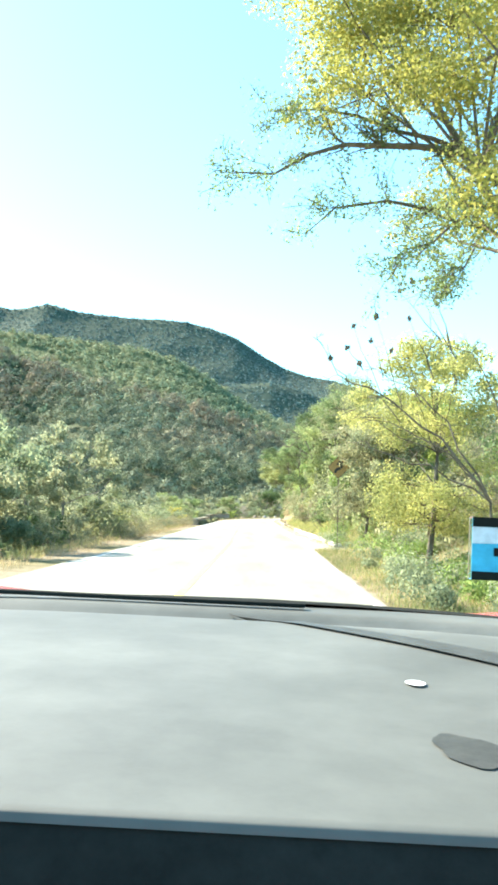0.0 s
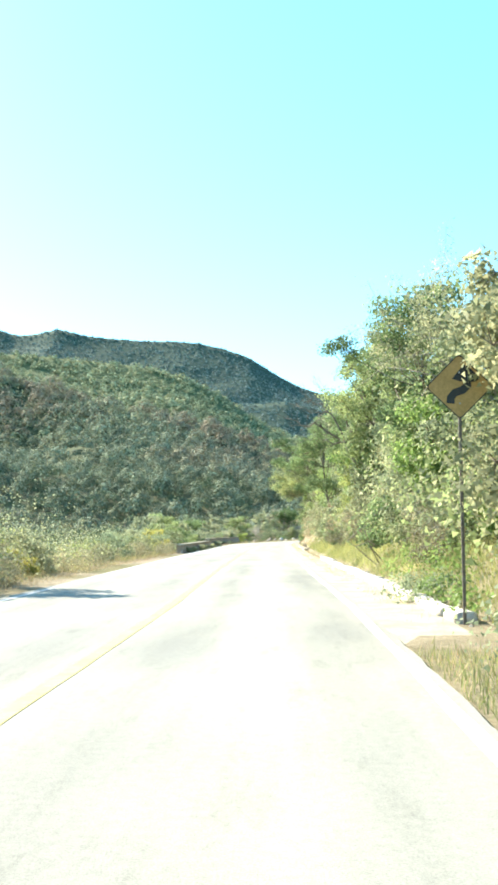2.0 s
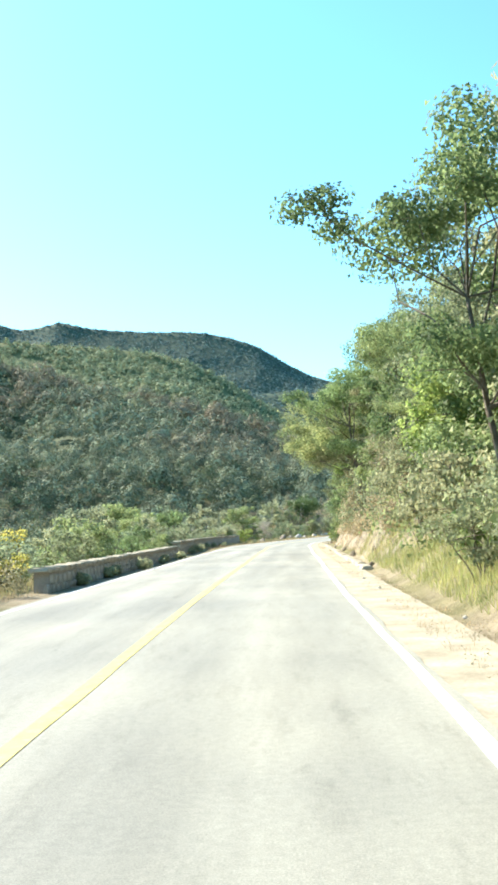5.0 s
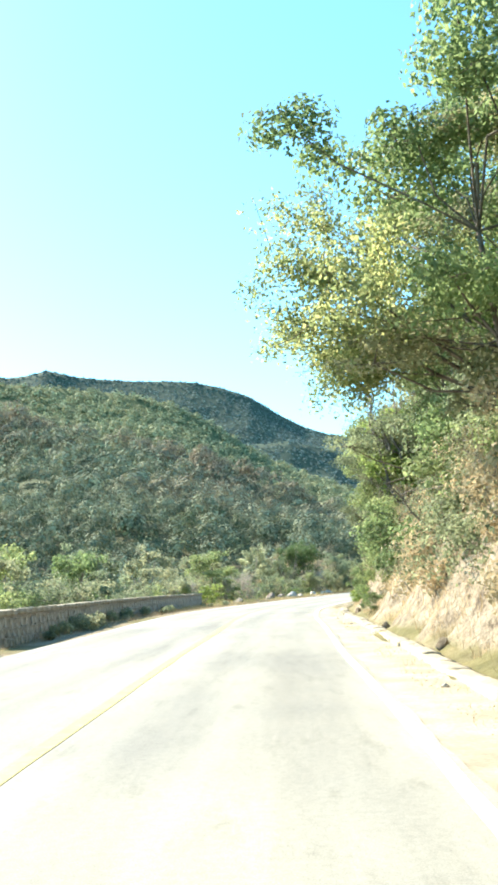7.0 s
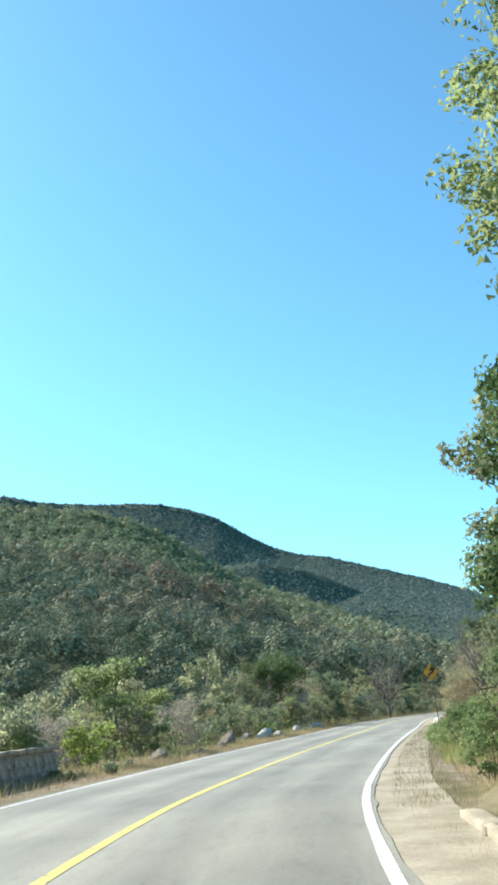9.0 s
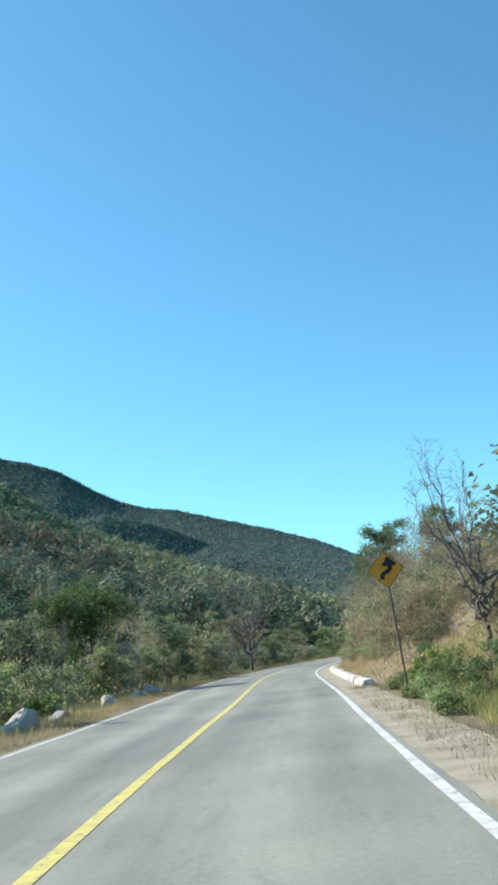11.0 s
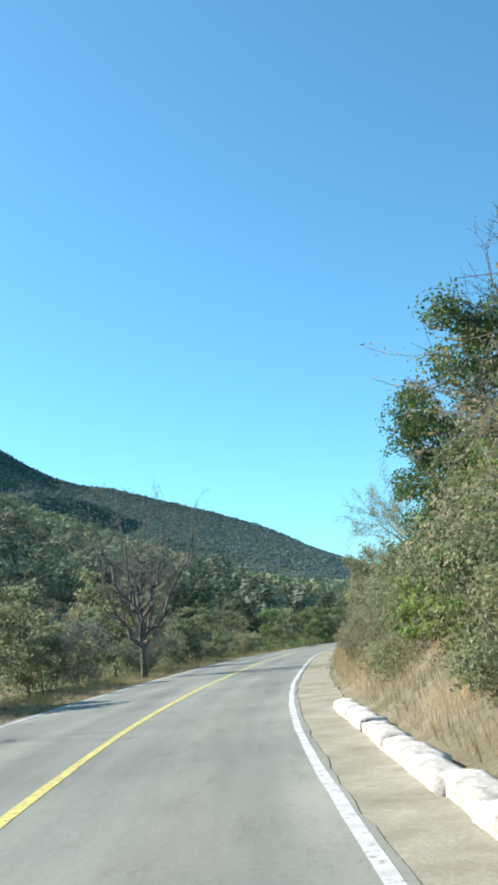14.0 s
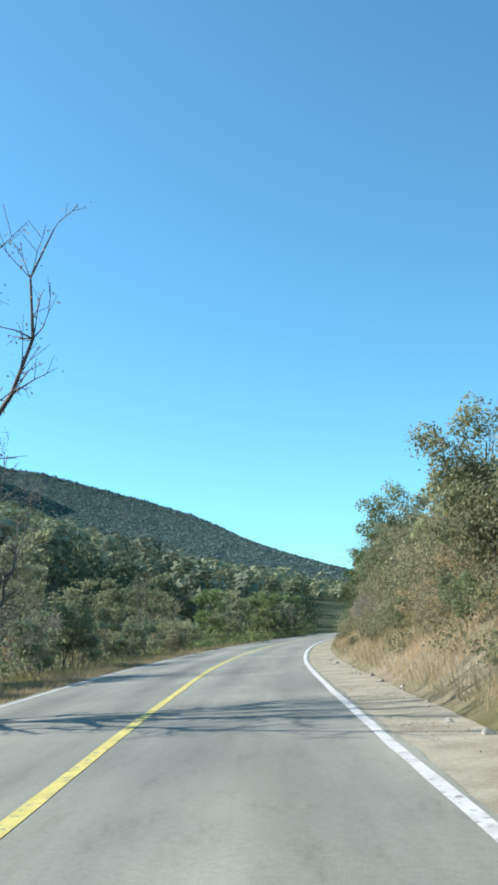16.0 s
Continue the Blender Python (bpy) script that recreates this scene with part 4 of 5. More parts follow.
sow(tree_olive + tree_bright, spots(R, 130, 142, 6.2, 7.7, 3.5, 0.8, 1.0), R, "trees on the bank")
sow(shrub_bright + shrub_green, spots(R, 150, 181, 5.0, 7.0, 1.3, 0.5, 0.9), R, "shrubs on the bank")
sow(shrub_brown + shrub_olive, spots(R, 154, 184, 7.5, 10, 1.8, 0.9, 1.6), R, "shrubs on the bank")
sow(tree_sparse, spots(R, 164, 186, 9, 12, 6.0, 0.55, 0.8), R, "trees on the bank")
sow(shrub_brown + shrub_olive + shrub_brown, spots(R, 184, 206, 5.5, 8.0, 1.0, 0.7, 1.25), R, "shrubs on the bank")
sow(tree_sparse + tree_olive, spots(R, 188, 206, 7, 10.5, 3.6, 0.6, 0.8), R, "trees on the bank")
sow(shrub_bright + shrub_olive + shrub_green, spots(R, 202, 213, 5.4, 6.6, 1.0, 0.6, 1.1), R, "shrubs on the bank")
sow(tree_bright + tree_olive, spots(R, 203, 211, 7.4, 8.4, 2.4, 0.5, 0.62), R, "trees on the bank")
sow(shrub_brown + shrub_olive, spots(R, 216, 290, 6.6, 9, 2.2, 0.7, 1.4), R, "shrubs on the bank")
sow(tree_sparse + tree_olive, spots(R, 238, 295, 6.8, 10, 5.0, 0.55, 0.8), R, "trees on the bank")
sow(back_green + back_sage, spots(R, 292, 345, -11, -6.0, 4.0, 0.6, 0.9), R, "trees by the valley")
sow(back_green + back_dark, spots(R, 285, 335, 5.5, 10, 5.0, 0.6, 0.8), R, "trees on the bank")

sow(tree_dark, [(6.6, 281, 0.75), (6.0, 289, 0.8), (7.6, 272, 0.8), (7.4, 262, 0.7)], R, "trees on the bank")
sow(shrub_brown + shrub_grey + shrub_olive, spots(R, 226, 285, 5.0, 6.2, 2.6, 0.45, 0.8), R, "shrubs on the bank")
sow(tree_olive + tree_dark, [(8.6, 212, 0.65), (8.8, 220, 0.6), (6.4, 129, 0.7), (6.2, 139, 0.85), (6.6, 135, 0.9), (7.2, 60, 1.15), (7.4, 68, 1.1), (7.6, 75, 1.1)], R, "trees on the bank")

sow(tree_sparse, [(7.4, 202, 0.8), (6.9, 205.5, 0.86), (7.0, 198, 0.8), (7.9, 192, 0.85), (7.7, 195.5, 0.75), (8.3, 199, 0.75)], R, "trees on the bank")
# left side
sow(tree_olive, [(-8.4, 30, 0.9), (-9.5, 40, 0.9), (6.2, 34.6, 0.7), (5.5, 33.4, 0.75), (5.0, 34.7, 0.8)], R, "trees by the valley")
sow(tree_sage, [(-7.8, 45, 1.2), (-6.4, 46.5, 0.7), (-10, 56, 0.8), (-7.6, 36, 0.8), (-7.2, 25.5, 0.85), (-7.6, 29.5, 1.1), (-8.4, 34, 1.25), (-9.0, 31, 0.95), (-10.5, 44, 1.0), (-8.0, 222, 0.95)], R, "trees by the valley")
round_tree = clumped("tree", 121, 7.0, "round dense dark-green tree among pale bushes", "tree", LEAF_DARK, 0.12, 14000, clumps=20, spread_by=0.3, low=0.3, puff=0.16, base_r=0.13)
stand(round_tree, -9.2, 205.5, 1.0)
sow(shrub_sage + shrub_green + shrub_olive, spots(R, 24, 95, -8.5, -5.6, 1.9, 0.6, 1.1), R, "shrubs by the valley")
sow(shrub_yellow, [(-6.2, 86, 1.15), (-5.6, 52, 0.6), (-6.8, 88, 1.1)], R, "shrubs by the valley")
sow(shrub_sage + shrub_green, spots(R, 100, 155, -8.5, -6.6, 2.0, 0.9, 1.6), R, "shrubs by the valley")
sow(back_sage + back_green, spots(R, 118, 184, -14, -8.5, 3.2, 0.65, 1.0), R, "trees by the valley")
sow(shrub_bright, [(-6.2, 155.5, 1.1), (-6.6, 186.8, 0.75), (-5.7, 110, 0.6)], R, "shrubs by the valley")
sow(shrub_sage + shrub_brown + shrub_grey + shrub_green, spots(R, 156, 200, -9.5, -7.2, 1.6, 0.7, 1.3), R, "shrubs by the valley")
sow(shrub_sage + shrub_olive + shrub_grey + shrub_brown, spots(R, 198, 290, -9, -6.2, 2.0, 0.9, 1.5), R, "shrubs by the valley")
sow(back_olive + back_green + back_olive + tree_sage + tree_sparse, spots(R, 190, 295, -13, -8.0, 3.6, 0.75, 1.1), R, "trees by the valley")


# ---- undergrowth between the plants that stand out, too dense to count ----
def thicket(name, label, rng, n, d0, d1, y0, y1, low, high, leaf, material):
    c = int(abs(d1 - d0) * (y1 - y0) * 0.8)
    cy, cd = rng.uniform(y0, y1, c), rng.uniform(d0, d1, c)
    cx = middle(cy) + cd
    keep = waves(cx, cy, 4.0, 17) > -0.5
    cx, cy = cx[keep], cy[keep]
    c = len(cx)
    top = rng.uniform(low, high, c) * (1 + 0.3 * waves(cx, cy, 6.0, 23))
    cz = land(cx, cy)
    pick = rng.integers(0, c, n)
    way = rng.normal(size=(n, 3))
    way /= np.linalg.norm(way, axis=1, keepdims=True)
    t = top[pick, None]
    pts = np.stack([cx, cy, cz], -1)[pick] + np.array([0, 0, 0.5]) * t + way * t * (0.65, 0.65, 0.5) * rng.uniform(0.6, 1.1, (n, 1)) * (1 + 0.3 * waves(way[:, 0] * 2 + pick, way[:, 2] * 2 + way[:, 1], 0.5, 37)[:, None])
    pts[:, 2] = np.maximum(pts[:, 2], land(pts[:, 0], pts[:, 1]) + 0.03)
    v, f = leaves(pts, leaf, rng, slim=0.75, out=way + (0, 0, 0.3))
    return tagged(new(name, mesh_from(name, v, f, material)), label, "undergrowth", kind="stuff")


U = np.random.default_rng(15)
thicket("undergrowth", "olive undergrowth covering the bank", U, 35000, 5.4, 13, 22, 97, 0.8, 1.8, 0.132, LEAF_OLIVE)
thicket("undergrowth", "green undergrowth covering the bank", U, 26000, 5.0, 13, 34, 97, 0.7, 1.7, 0.132, LEAF_GREEN)
thicket("undergrowth", "olive scrub above the cut bank", U, 20000, 7.2, 14, 96, 148, 0.8, 1.8, 0.143, LEAF_OLIVE)
thicket("undergrowth", "dry creepers draping the cut bank", U, 34000, 4.9, 7.0, 92, 134, 0.5, 1.1, 0.075, LEAF_BROWN)
thicket("undergrowth", "olive creepers draping the cut bank", U, 34000, 5.1, 7.2, 92, 134, 0.6, 1.4, 0.08, LEAF_OLIVE)
thicket("undergrowth", "dry brown scrub on the bank", U, 52000, 6.8, 13, 150, 300, 0.8, 1.9, 0.078, LEAF_BROWN)
thicket("undergrowth", "olive scrub on the bank", U, 38000, 6.8, 13, 150, 300, 0.8, 1.8, 0.078, LEAF_OLIVE)
thicket("undergrowth", "dusty grey-green scrub sloping to the valley", U, 35000, -22, -6.5, 14, 150, 0.6, 1.5, 0.132, LEAF_SAGE)
thicket("undergrowth", "green scrub sloping to the valley", U, 23000, -22, -6.5, 30, 200, 0.7, 1.7, 0.132, LEAF_GREEN)
thicket("undergrowth", "brown and grey scrub beside the road", U, 20000, -20, -7.2, 150, 300, 0.7, 1.6, 0.11, LEAF_BROWN)
thicket("undergrowth", "grey-green scrub beside the road", U, 45000, -20, -7.2, 170, 310, 0.9, 2.2, 0.11, LEAF_OLIVE)
thicket("undergrowth", "dry brown thicket behind the whitewashed kerb", U, 33000, 6.0, 9.0, 184, 216, 1.6, 2.8, 0.066, LEAF_BROWN)
thicket("undergrowth", "olive thicket behind the whitewashed kerb", U, 30000, 5.8, 9.0, 186, 217, 1.4, 2.8, 0.066, LEAF_OLIVE)
thicket("undergrowth", "tall green thicket on the bank", U, 23000, 6.0, 9.0, 36, 93, 1.8, 3.4, 0.105, LEAF_GREEN)
thicket("undergrowth", "tall olive thicket on the bank", U, 23000, 5.8, 9.0, 38, 93, 1.6, 3.2, 0.105, LEAF_OLIVE)
thicket("undergrowth", "tall thicket on top of the cut bank", U, 17000, 6.4, 9.5, 96, 140, 1.4, 2.8, 0.105, LEAF_OLIVE)
thicket("undergrowth", "knee-high pale grey-green weeds on the verge", U, 30000, 3.5, 6.5, 10, 42, 0.25, 0.75, 0.05, LEAF_SAGE)
thicket("undergrowth", "low green weeds on the verge", U, 17000, 4.2, 6.8, 12, 46, 0.3, 0.7, 0.061, LEAF_BRIGHT)
thicket("undergrowth", "green scrub where the road turns away", U, 15000, -12, -5.2, 285, 345, 0.8, 2.0, 0.132, LEAF_GREEN)
thicket("undergrowth", "green scrub beyond the bend", U, 15000, 5.0, 13, 285, 345, 0.8, 2.2, 0.132, LEAF_SAGE)
thicket("undergrowth", "brown brush high on the bank", U, 30000, 6.4, 11, 217, 262, 1.3, 2.7, 0.07, LEAF_BROWN)
thicket("undergrowth", "olive brush high on the bank", U, 26000, 6.3, 11, 217, 262, 1.2, 2.6, 0.07, LEAF_OLIVE)
thicket("undergrowth", "low green weeds at the edge of the sandy gutter", U, 16000, 4.1, 5.6, 146, 181, 0.2, 0.6, 0.055, LEAF_GREEN)
thicket("undergrowth", "pale weeds in front of the parapet", U, 7000, -4.0, -3.6, 86, 113, 0.2, 0.45, 0.06, LEAF_SAGE)
thicket("undergrowth", "pale weeds in front of the parapet", U, 8000, -4.9, -4.0, 115, 134, 0.2, 0.55, 0.06, LEAF_SAGE)
thicket("undergrowth", "pale weeds in front of the parapet", U, 8000, -5.6, -4.3, 132, 153, 0.2, 0.5, 0.06, LEAF_SAGE)

thicket("undergrowth", "tangled dry weeds on the valley side verge", U, 48000, -8.0, -4.1, 34, 84, 0.5, 1.3, 0.05, LEAF_BROWN)
thicket("undergrowth", "pale green weeds among the dry ones", U, 26000, -10.5, -5.2, 38, 84, 1.3, 2.3, 0.06, LEAF_GOLD)
thicket("undergrowth", "grey-green bushes lining the valley side verge", U, 36000, -12, -5.8, 38, 84, 1.8, 3.0, 0.07, LEAF_SAGE)

thicket("undergrowth", "dry brown brush on the foot of the bank", U, 34000, 4.8, 6.6, 220, 292, 0.3, 0.9, 0.05, LEAF_BROWN)
thicket("undergrowth", "dusty olive brush on the foot of the bank", U, 24000, 5.0, 6.8, 220, 292, 0.35, 1.0, 0.05, LEAF_OLIVE)
thicket("undergrowth", "dry brown brush behind the whitewashed kerb", U, 24000, 4.9, 6.4, 184, 216, 0.4, 1.1, 0.05, LEAF_BROWN)
thicket("undergrowth", "olive brush behind the whitewashed kerb", U, 20000, 4.9, 6.4, 184, 216, 0.4, 1.2, 0.05, LEAF_OLIVE)


def litter(label, rng, n, d0, d1, y0, y1):
    y, d = rng.uniform(y0, y1, n), rng.uniform(d0, d1, n)
    x = middle(y) + d
    keep = waves(x, y, 1.1, 41) > rng.uniform(-0.2, 0.9, n)
    x, y, d = x[keep], y[keep], d[keep]
    z = np.maximum(land(x, y), np.where(d < 4.0, -0.08, -9)) + 0.02
    v, f = leaves(np.stack([x, y, z], -1), 0.024, rng, slim=0.7)
    return tagged(new("leaf_litter", mesh_from("leaf_litter", v, f, GRASS_DRY)), label, "leaf litter", kind="stuff")


litter("dry leaves and crumbs of earth strewn over the sandy gutter", U, 15000, 3.3, 4.8, 214, 280)
litter("dry leaves strewn over the sandy gutter", U, 12000, 3.3, 4.8, 148, 184)
litter("dry leaves strewn along the gutter", U, 16000, 3.4, 4.6, 40, 130)


# ---- woods on the hills, too many to count ----
def woods(name, label, rng, x0, x1, y0, y1, gap, radius, cards, card, material, keep=None, bare=-0.75, up=0.55, vary=0.33):
    n = int((x1 - x0) * (y1 - y0) / gap**2)
    x, y = rng.uniform(x0, x1, n), rng.uniform(y0, y1, n)
    if keep is not None:
        ok = keep(x, y)
        x, y = x[ok], y[ok]
    thin = waves(x, y, gap * 6, 3) > bare
    x, y = x[thin], y[thin]
    n = len(x)
    z = land(x, y)
    s = radius * np.clip(np.exp(rng.normal(0, vary, n)), 0.5, 1.9)
    way = rng.normal(size=(n, cards, 3))
    way /= np.linalg.norm(way, axis=-1, keepdims=True)
    way[..., 2] = np.abs(way[..., 2]) * 1.25 - 0.1
    centre = np.stack([x, y, z + s * up], -1)
    pts = centre[:, None] + way * (s * rng.uniform(0.85, 1.15, n))[:, None, None] * rng.uniform(0.75, 1.1, (n, cards, 1))
    # each clump of leaves faces roughly outward from its crown
    face = way + rng.normal(0, 0.17, way.shape)
    face /= np.linalg.norm(face, axis=-1, keepdims=True)
    u = np.cross(face, rng.normal(size=face.shape))
    u /= np.linalg.norm(u, axis=-1, keepdims=True) + 1e-9
    w = np.cross(face, u)
    h = card * (s[:, None, None] / radius) * rng.uniform(0.7, 1.3, (n, cards, 1))
    v = np.stack([pts - u * h, pts + w * h * 1.1, pts + u * h * 0.9 - w * h * 0.5], 2).reshape(-1, 3)
    f = np.arange(len(v)).reshape(-1, 3)
    return tagged(new(name, mesh_from(name, v, f, material)), label, "woods", kind="stuff")


W = np.random.default_rng(5)
woods("valley_woods", "scrubby pale-green trees on the valley side", W, -75, 60, 150, 330, 3.4, 1.8, 70, 0.2, WOODS_VALLEY, lambda x, y: x - middle(y) < -20)
woods("valley_woods", "scattered scrub on the valley floor", W, -75, -20, -40, 150, 3.6, 1.5, 40, 0.24, WOODS_VALLEY)
woods("bank_woods", "scrub covering the mountainside above the road", W, 10, 60, -10, 300, 3.8, 1.7, 100, 0.13, WOODS_VALLEY, lambda x, y: x - middle(y) > 14)
woods("near_hill_woods", "dense dark-green and russet woods at the foot of the near hill", W, -120, 62, 262, 350, 4.2, 2.4, 170, 0.24, WOODS_NEAR, lambda x, y: (x - middle(y) < -32) & (y < 345))
woods("near_hill_woods", "dense dark-green and russet woods on the near hill", W, -135, 62, 345, 456, 4.1, 2.4, 100, 0.33, WOODS_NEAR, up=0.7)
woods("far_side_woods", "green trees closing the valley ahead", W, 20, 150, 320, 400, 3.6, 2.0, 170, 0.18, WOODS_VALLEY, lambda x, y: np.abs(x - middle(y)) > 6.5)
woods("middle_hill_woods", "olive-green and brown woods on the middle hill", W, -170, 140, 395, 548, 2.5, 1.35, 20, 0.4, WOODS_MIDDLE, bare=-1.2, up=0.4, vary=0.28)
woods("far_hill_woods", "woods on the far mountain with haze in their blue-green", W, -360, 430, 660, 1160, 3.2, 1.5, 9, 0.82, WOODS_FAR, bare=-2, up=-0.5, vary=0.14)


# ---- grass and weeds along both edges ----
def blades(name, label, rng, n, d0, d1, y0, y1, length, width, material, clump=0.35):
    c = max(1, n // 18)
    cy, cd = rng.uniform(y0, y1, c), d0 + (d1 - d0) * rng.random(c) ** 1.2
    pick = rng.integers(0, c, n)
    y = cy[pick] + rng.normal(0, clump, n)
    d = cd[pick] + rng.normal(0, clump, n)
    lo, hi = min(d0, d1), max(d0, d1)
    d = np.where((d < lo) | (d > hi), lo + (hi - lo) * rng.random(n), d)
    x = middle(y) + d
    z = land(x, y) - 0.02
    tall = length * rng.uniform(0.5, 1.4, c)[pick] * rng.uniform(0.6, 1.2, n)
    a = rng.uniform(0, 2 * np.pi, n)
    lean = rng.uniform(0.1, 1.0, n)
    root = np.stack([x, y, z], -1)
    out = np.stack([np.cos(a), np.sin(a), np.zeros(n)], -1)
    side = np.stack([-np.sin(a), np.cos(a), np.zeros(n)], -1) * (width * rng.uniform(0.6, 1.4, n))[:, None]
    tip = root + (out * lean[:, None] + (0, 0, 1.0)) * tall[:, None]
    v = np.stack([root - side, root + side, tip], 1).reshape(-1, 3)
    f = np.arange(len(v)).reshape(-1, 3)
    return tagged(new(name, mesh_from(name, v, f, material)), label, "grass", kind="stuff")


G = np.random.default_rng(9)
blades("grass", "dry straw-coloured grass on the valley side verge", G, 70000, -4.0, -7.5, 8, 300, 0.2, 0.0045, GRASS_DRY)
blades("grass", "tall dry grass on the slope to the valley", G, 45000, -5.5, -12.0, 36, 92, 0.5, 0.007, GRASS_DRY, 0.6)
blades("grass", "greenish weeds on the valley side verge", G, 26000, -4.5, -8.0, 8, 300, 0.28, 0.008, GRASS_GREEN)
blades("grass", "green grass on the verge by the bank", G, 30000, 3.1, 7.5, 8, 33, 0.15, 0.005, GRASS_GREEN)
blades("grass", "short straw on the dusty strip beside the edge line", G, 60000, -3.5, -6.2, 148, 300, 0.13, 0.006, GRASS_DRY, 0.5)
blades("grass", "yellow dry grass on the verge by the bank", G, 14000, 3.1, 7.5, 8, 33, 0.14, 0.005, GRASS_DRY)
blades("grass", "dry grass and weeds at the foot of the bank", G, 40000, 4.4, 7.0, 34, 100, 0.3, 0.006, GRASS_GREEN)
blades("grass", "dry golden grass on the bank", G, 90000, 4.4, 8.5, 178, 300, 0.26, 0.0055, GRASS_DRY, 0.55)
blades("grass", "weeds on the verge near the road sign", G, 30000, 4.4, 7.5, 146, 182, 0.28, 0.007, GRASS_GREEN)
blades("grass", "dry tufts on the cut bank", G, 32000, 4.5, 8.0, 92, 146, 0.2, 0.005, GRASS_DRY)
blades("grass", "dry tufts in the sandy gutter", G, 9000, 3.3, 4.4, 138, 183, 0.12, 0.004, GRASS_DRY, 0.12)
blades("grass", "dry tufts in the dusty gutter", G, 7000, 3.4, 4.2, 36, 138, 0.1, 0.004, GRASS_DRY, 0.1)


# ---- stones ----
def boulder(seed, material, size=(1, 1, 1), rough=0.34):
    rng = random.Random(seed)
    bm = bmesh.new()
    bmesh.ops.create_icosphere(bm, subdivisions=3, radius=0.5)
    off = Vector((rng.uniform(0, 50), rng.uniform(0, 50), rng.uniform(0, 50)))
    for v in bm.verts:
        n = noise.noise(v.co * 1.7 + off) * rough * 1.4 + noise.noise(v.co * 5 + off) * rough * 0.4 + noise.noise(v.co * 12 + off) * rough * 0.15
        c = v.co * (1 + n)
        # flat broken sides
        for k in range(7):
            ax = Vector((math.cos(k * 1.7 + seed), math.sin(k * 1.7 + seed), 0.9 * math.sin(k * 2.1 + seed))).normalized()
            over = c.dot(ax) - 0.27 - 0.02 * k
            if over > 0:
                c -= ax * over * 0.93
        v.co = Vector((c.x * size[0], c.y * size[1], max(c.z, -0.32) * size[2]))
    return mesh_of("boulder", bm, material, False)


BOULDERS = {}
CLIFF_ROCK = rough_mat("cliff_rock", (0.09, 0.07, 0.05), (0.36, 0.29, 0.2), 1.8, 9.0, 0.95, 0.09)


def rock(d, y, s, seed, material=ROCK, label="rough grey roadside boulder", tall=0.75, group="boulders along the road"):
    key = (seed % 5, material.name)
    if key not in BOULDERS:
        BOULDERS[key] = boulder(seed % 5 + 1, material, (1, 0.85, 0.8))
    x = float(middle(y)) + d
    ob = tagged(new("boulder", BOULDERS[key]), label, "boulder", group)
    ob.matrix_basis = Matrix.Translation((x, y, place(x, y, 0) + s * tall * 0.12)) @ Matrix.Rotation(seed * 1.9, 4, "Z") @ Matrix.Diagonal((s, s, s * tall / 0.8, 1))
    return ob


rock(-6.0, 173.4, 1.15, 1, ROCK, "large squared grey boulder in dry grass")
rock(-5.6, 181.0, 1.25, 2, PALE_ROCK, "pale angular boulder in dry grass", 0.7)
rock(-5.8, 176.8, 1.1, 2, ROCK, "broad tan boulder in dry grass", 0.6)
rock(-5.5, 184.3, 0.8, 5, PALE_ROCK, "pale broken boulder in dry grass", 0.6)
rock(-6.4, 187.5, 0.9, 3, ROCK, "grey angular boulder in dry grass")
rock(-5.5, 192.3, 1.1, 4, PALE_ROCK, "white limestone boulder in dry grass", 0.6)
rock(-5.4, 198.0, 0.85, 5, PALE_ROCK, "white limestone boulder in dry grass", 0.7)
rock(-5.5, 203.5, 1.3, 6, PALE_ROCK, "long white limestone boulder in dry grass", 0.5)
rock(-5.3, 200.3, 0.5, 3, PALE_ROCK, "small white limestone rock in dry grass", 0.6)
rock(-5.0, 168.0, 0.7, 7, ROCK, "dark boulder at the road edge", 0.5)
rock(-5.4, 160.0, 0.8, 8, ROCK, "dark boulder at the road edge", 0.7)
rock(-5.2, 156.0, 0.55, 9, ROCK, "dark boulder at the road edge", 0.6)
rock(-5.0, 164.5, 0.4, 10, ROCK, "small dark boulder at the road edge", 0.6)
Q = random.Random(4)
for k in range(5):
    rock(Q.uniform(4.3, 4.5), 93 + k * 8.6 + Q.uniform(-2, 2), Q.uniform(0.2, 0.4), 20 + k, CLIFF_ROCK, "brown rock sticking out of the earth cut bank", Q.uniform(0.7, 1.2), "rocks in the cut bank")
for k in range(26):
    rock(4.3 + Q.uniform(-0.4, 0.5), 217 + k * 1.7 + Q.uniform(-0.8, 0.8), Q.uniform(0.07, 0.2), 60 + k, PALE_ROCK, "pale stone lying along the foot of the bank", 0.7, "stones along the bank")
for k in range(22):
    rock(Q.uniform(3.5, 4.3), 36 + k * 4.2 + Q.uniform(-1.5, 1.5), Q.uniform(0.06, 0.15), 90 + k, PALE_ROCK, "small pale loose stone in the gutter", 0.7, "loose stones")

# ---- road signs ----
SIGN_ORANGE = rough_mat("sign_orange", (0.68, 0.28, 0.02), (0.82, 0.36, 0.035), 1.5, 12, 0.45, 0.001, 0.4)
SIGN_FADED = rough_mat("sign_faded", (0.34, 0.2, 0.07), (0.5, 0.3, 0.11), 4, 25, 0.6, 0.001, 0.3)
SIGN_BLACK = rough_mat("sign_black", (0.012, 0.012, 0.012), (0.03, 0.03, 0.03), 2, 20, 0.5, 0.0, 0.4)
STEEL = rough_mat("galvanised_steel", (0.3, 0.29, 0.27), (0.5, 0.49, 0.46), 5, 60, 0.5, 0.001, 0.5, 0.7)


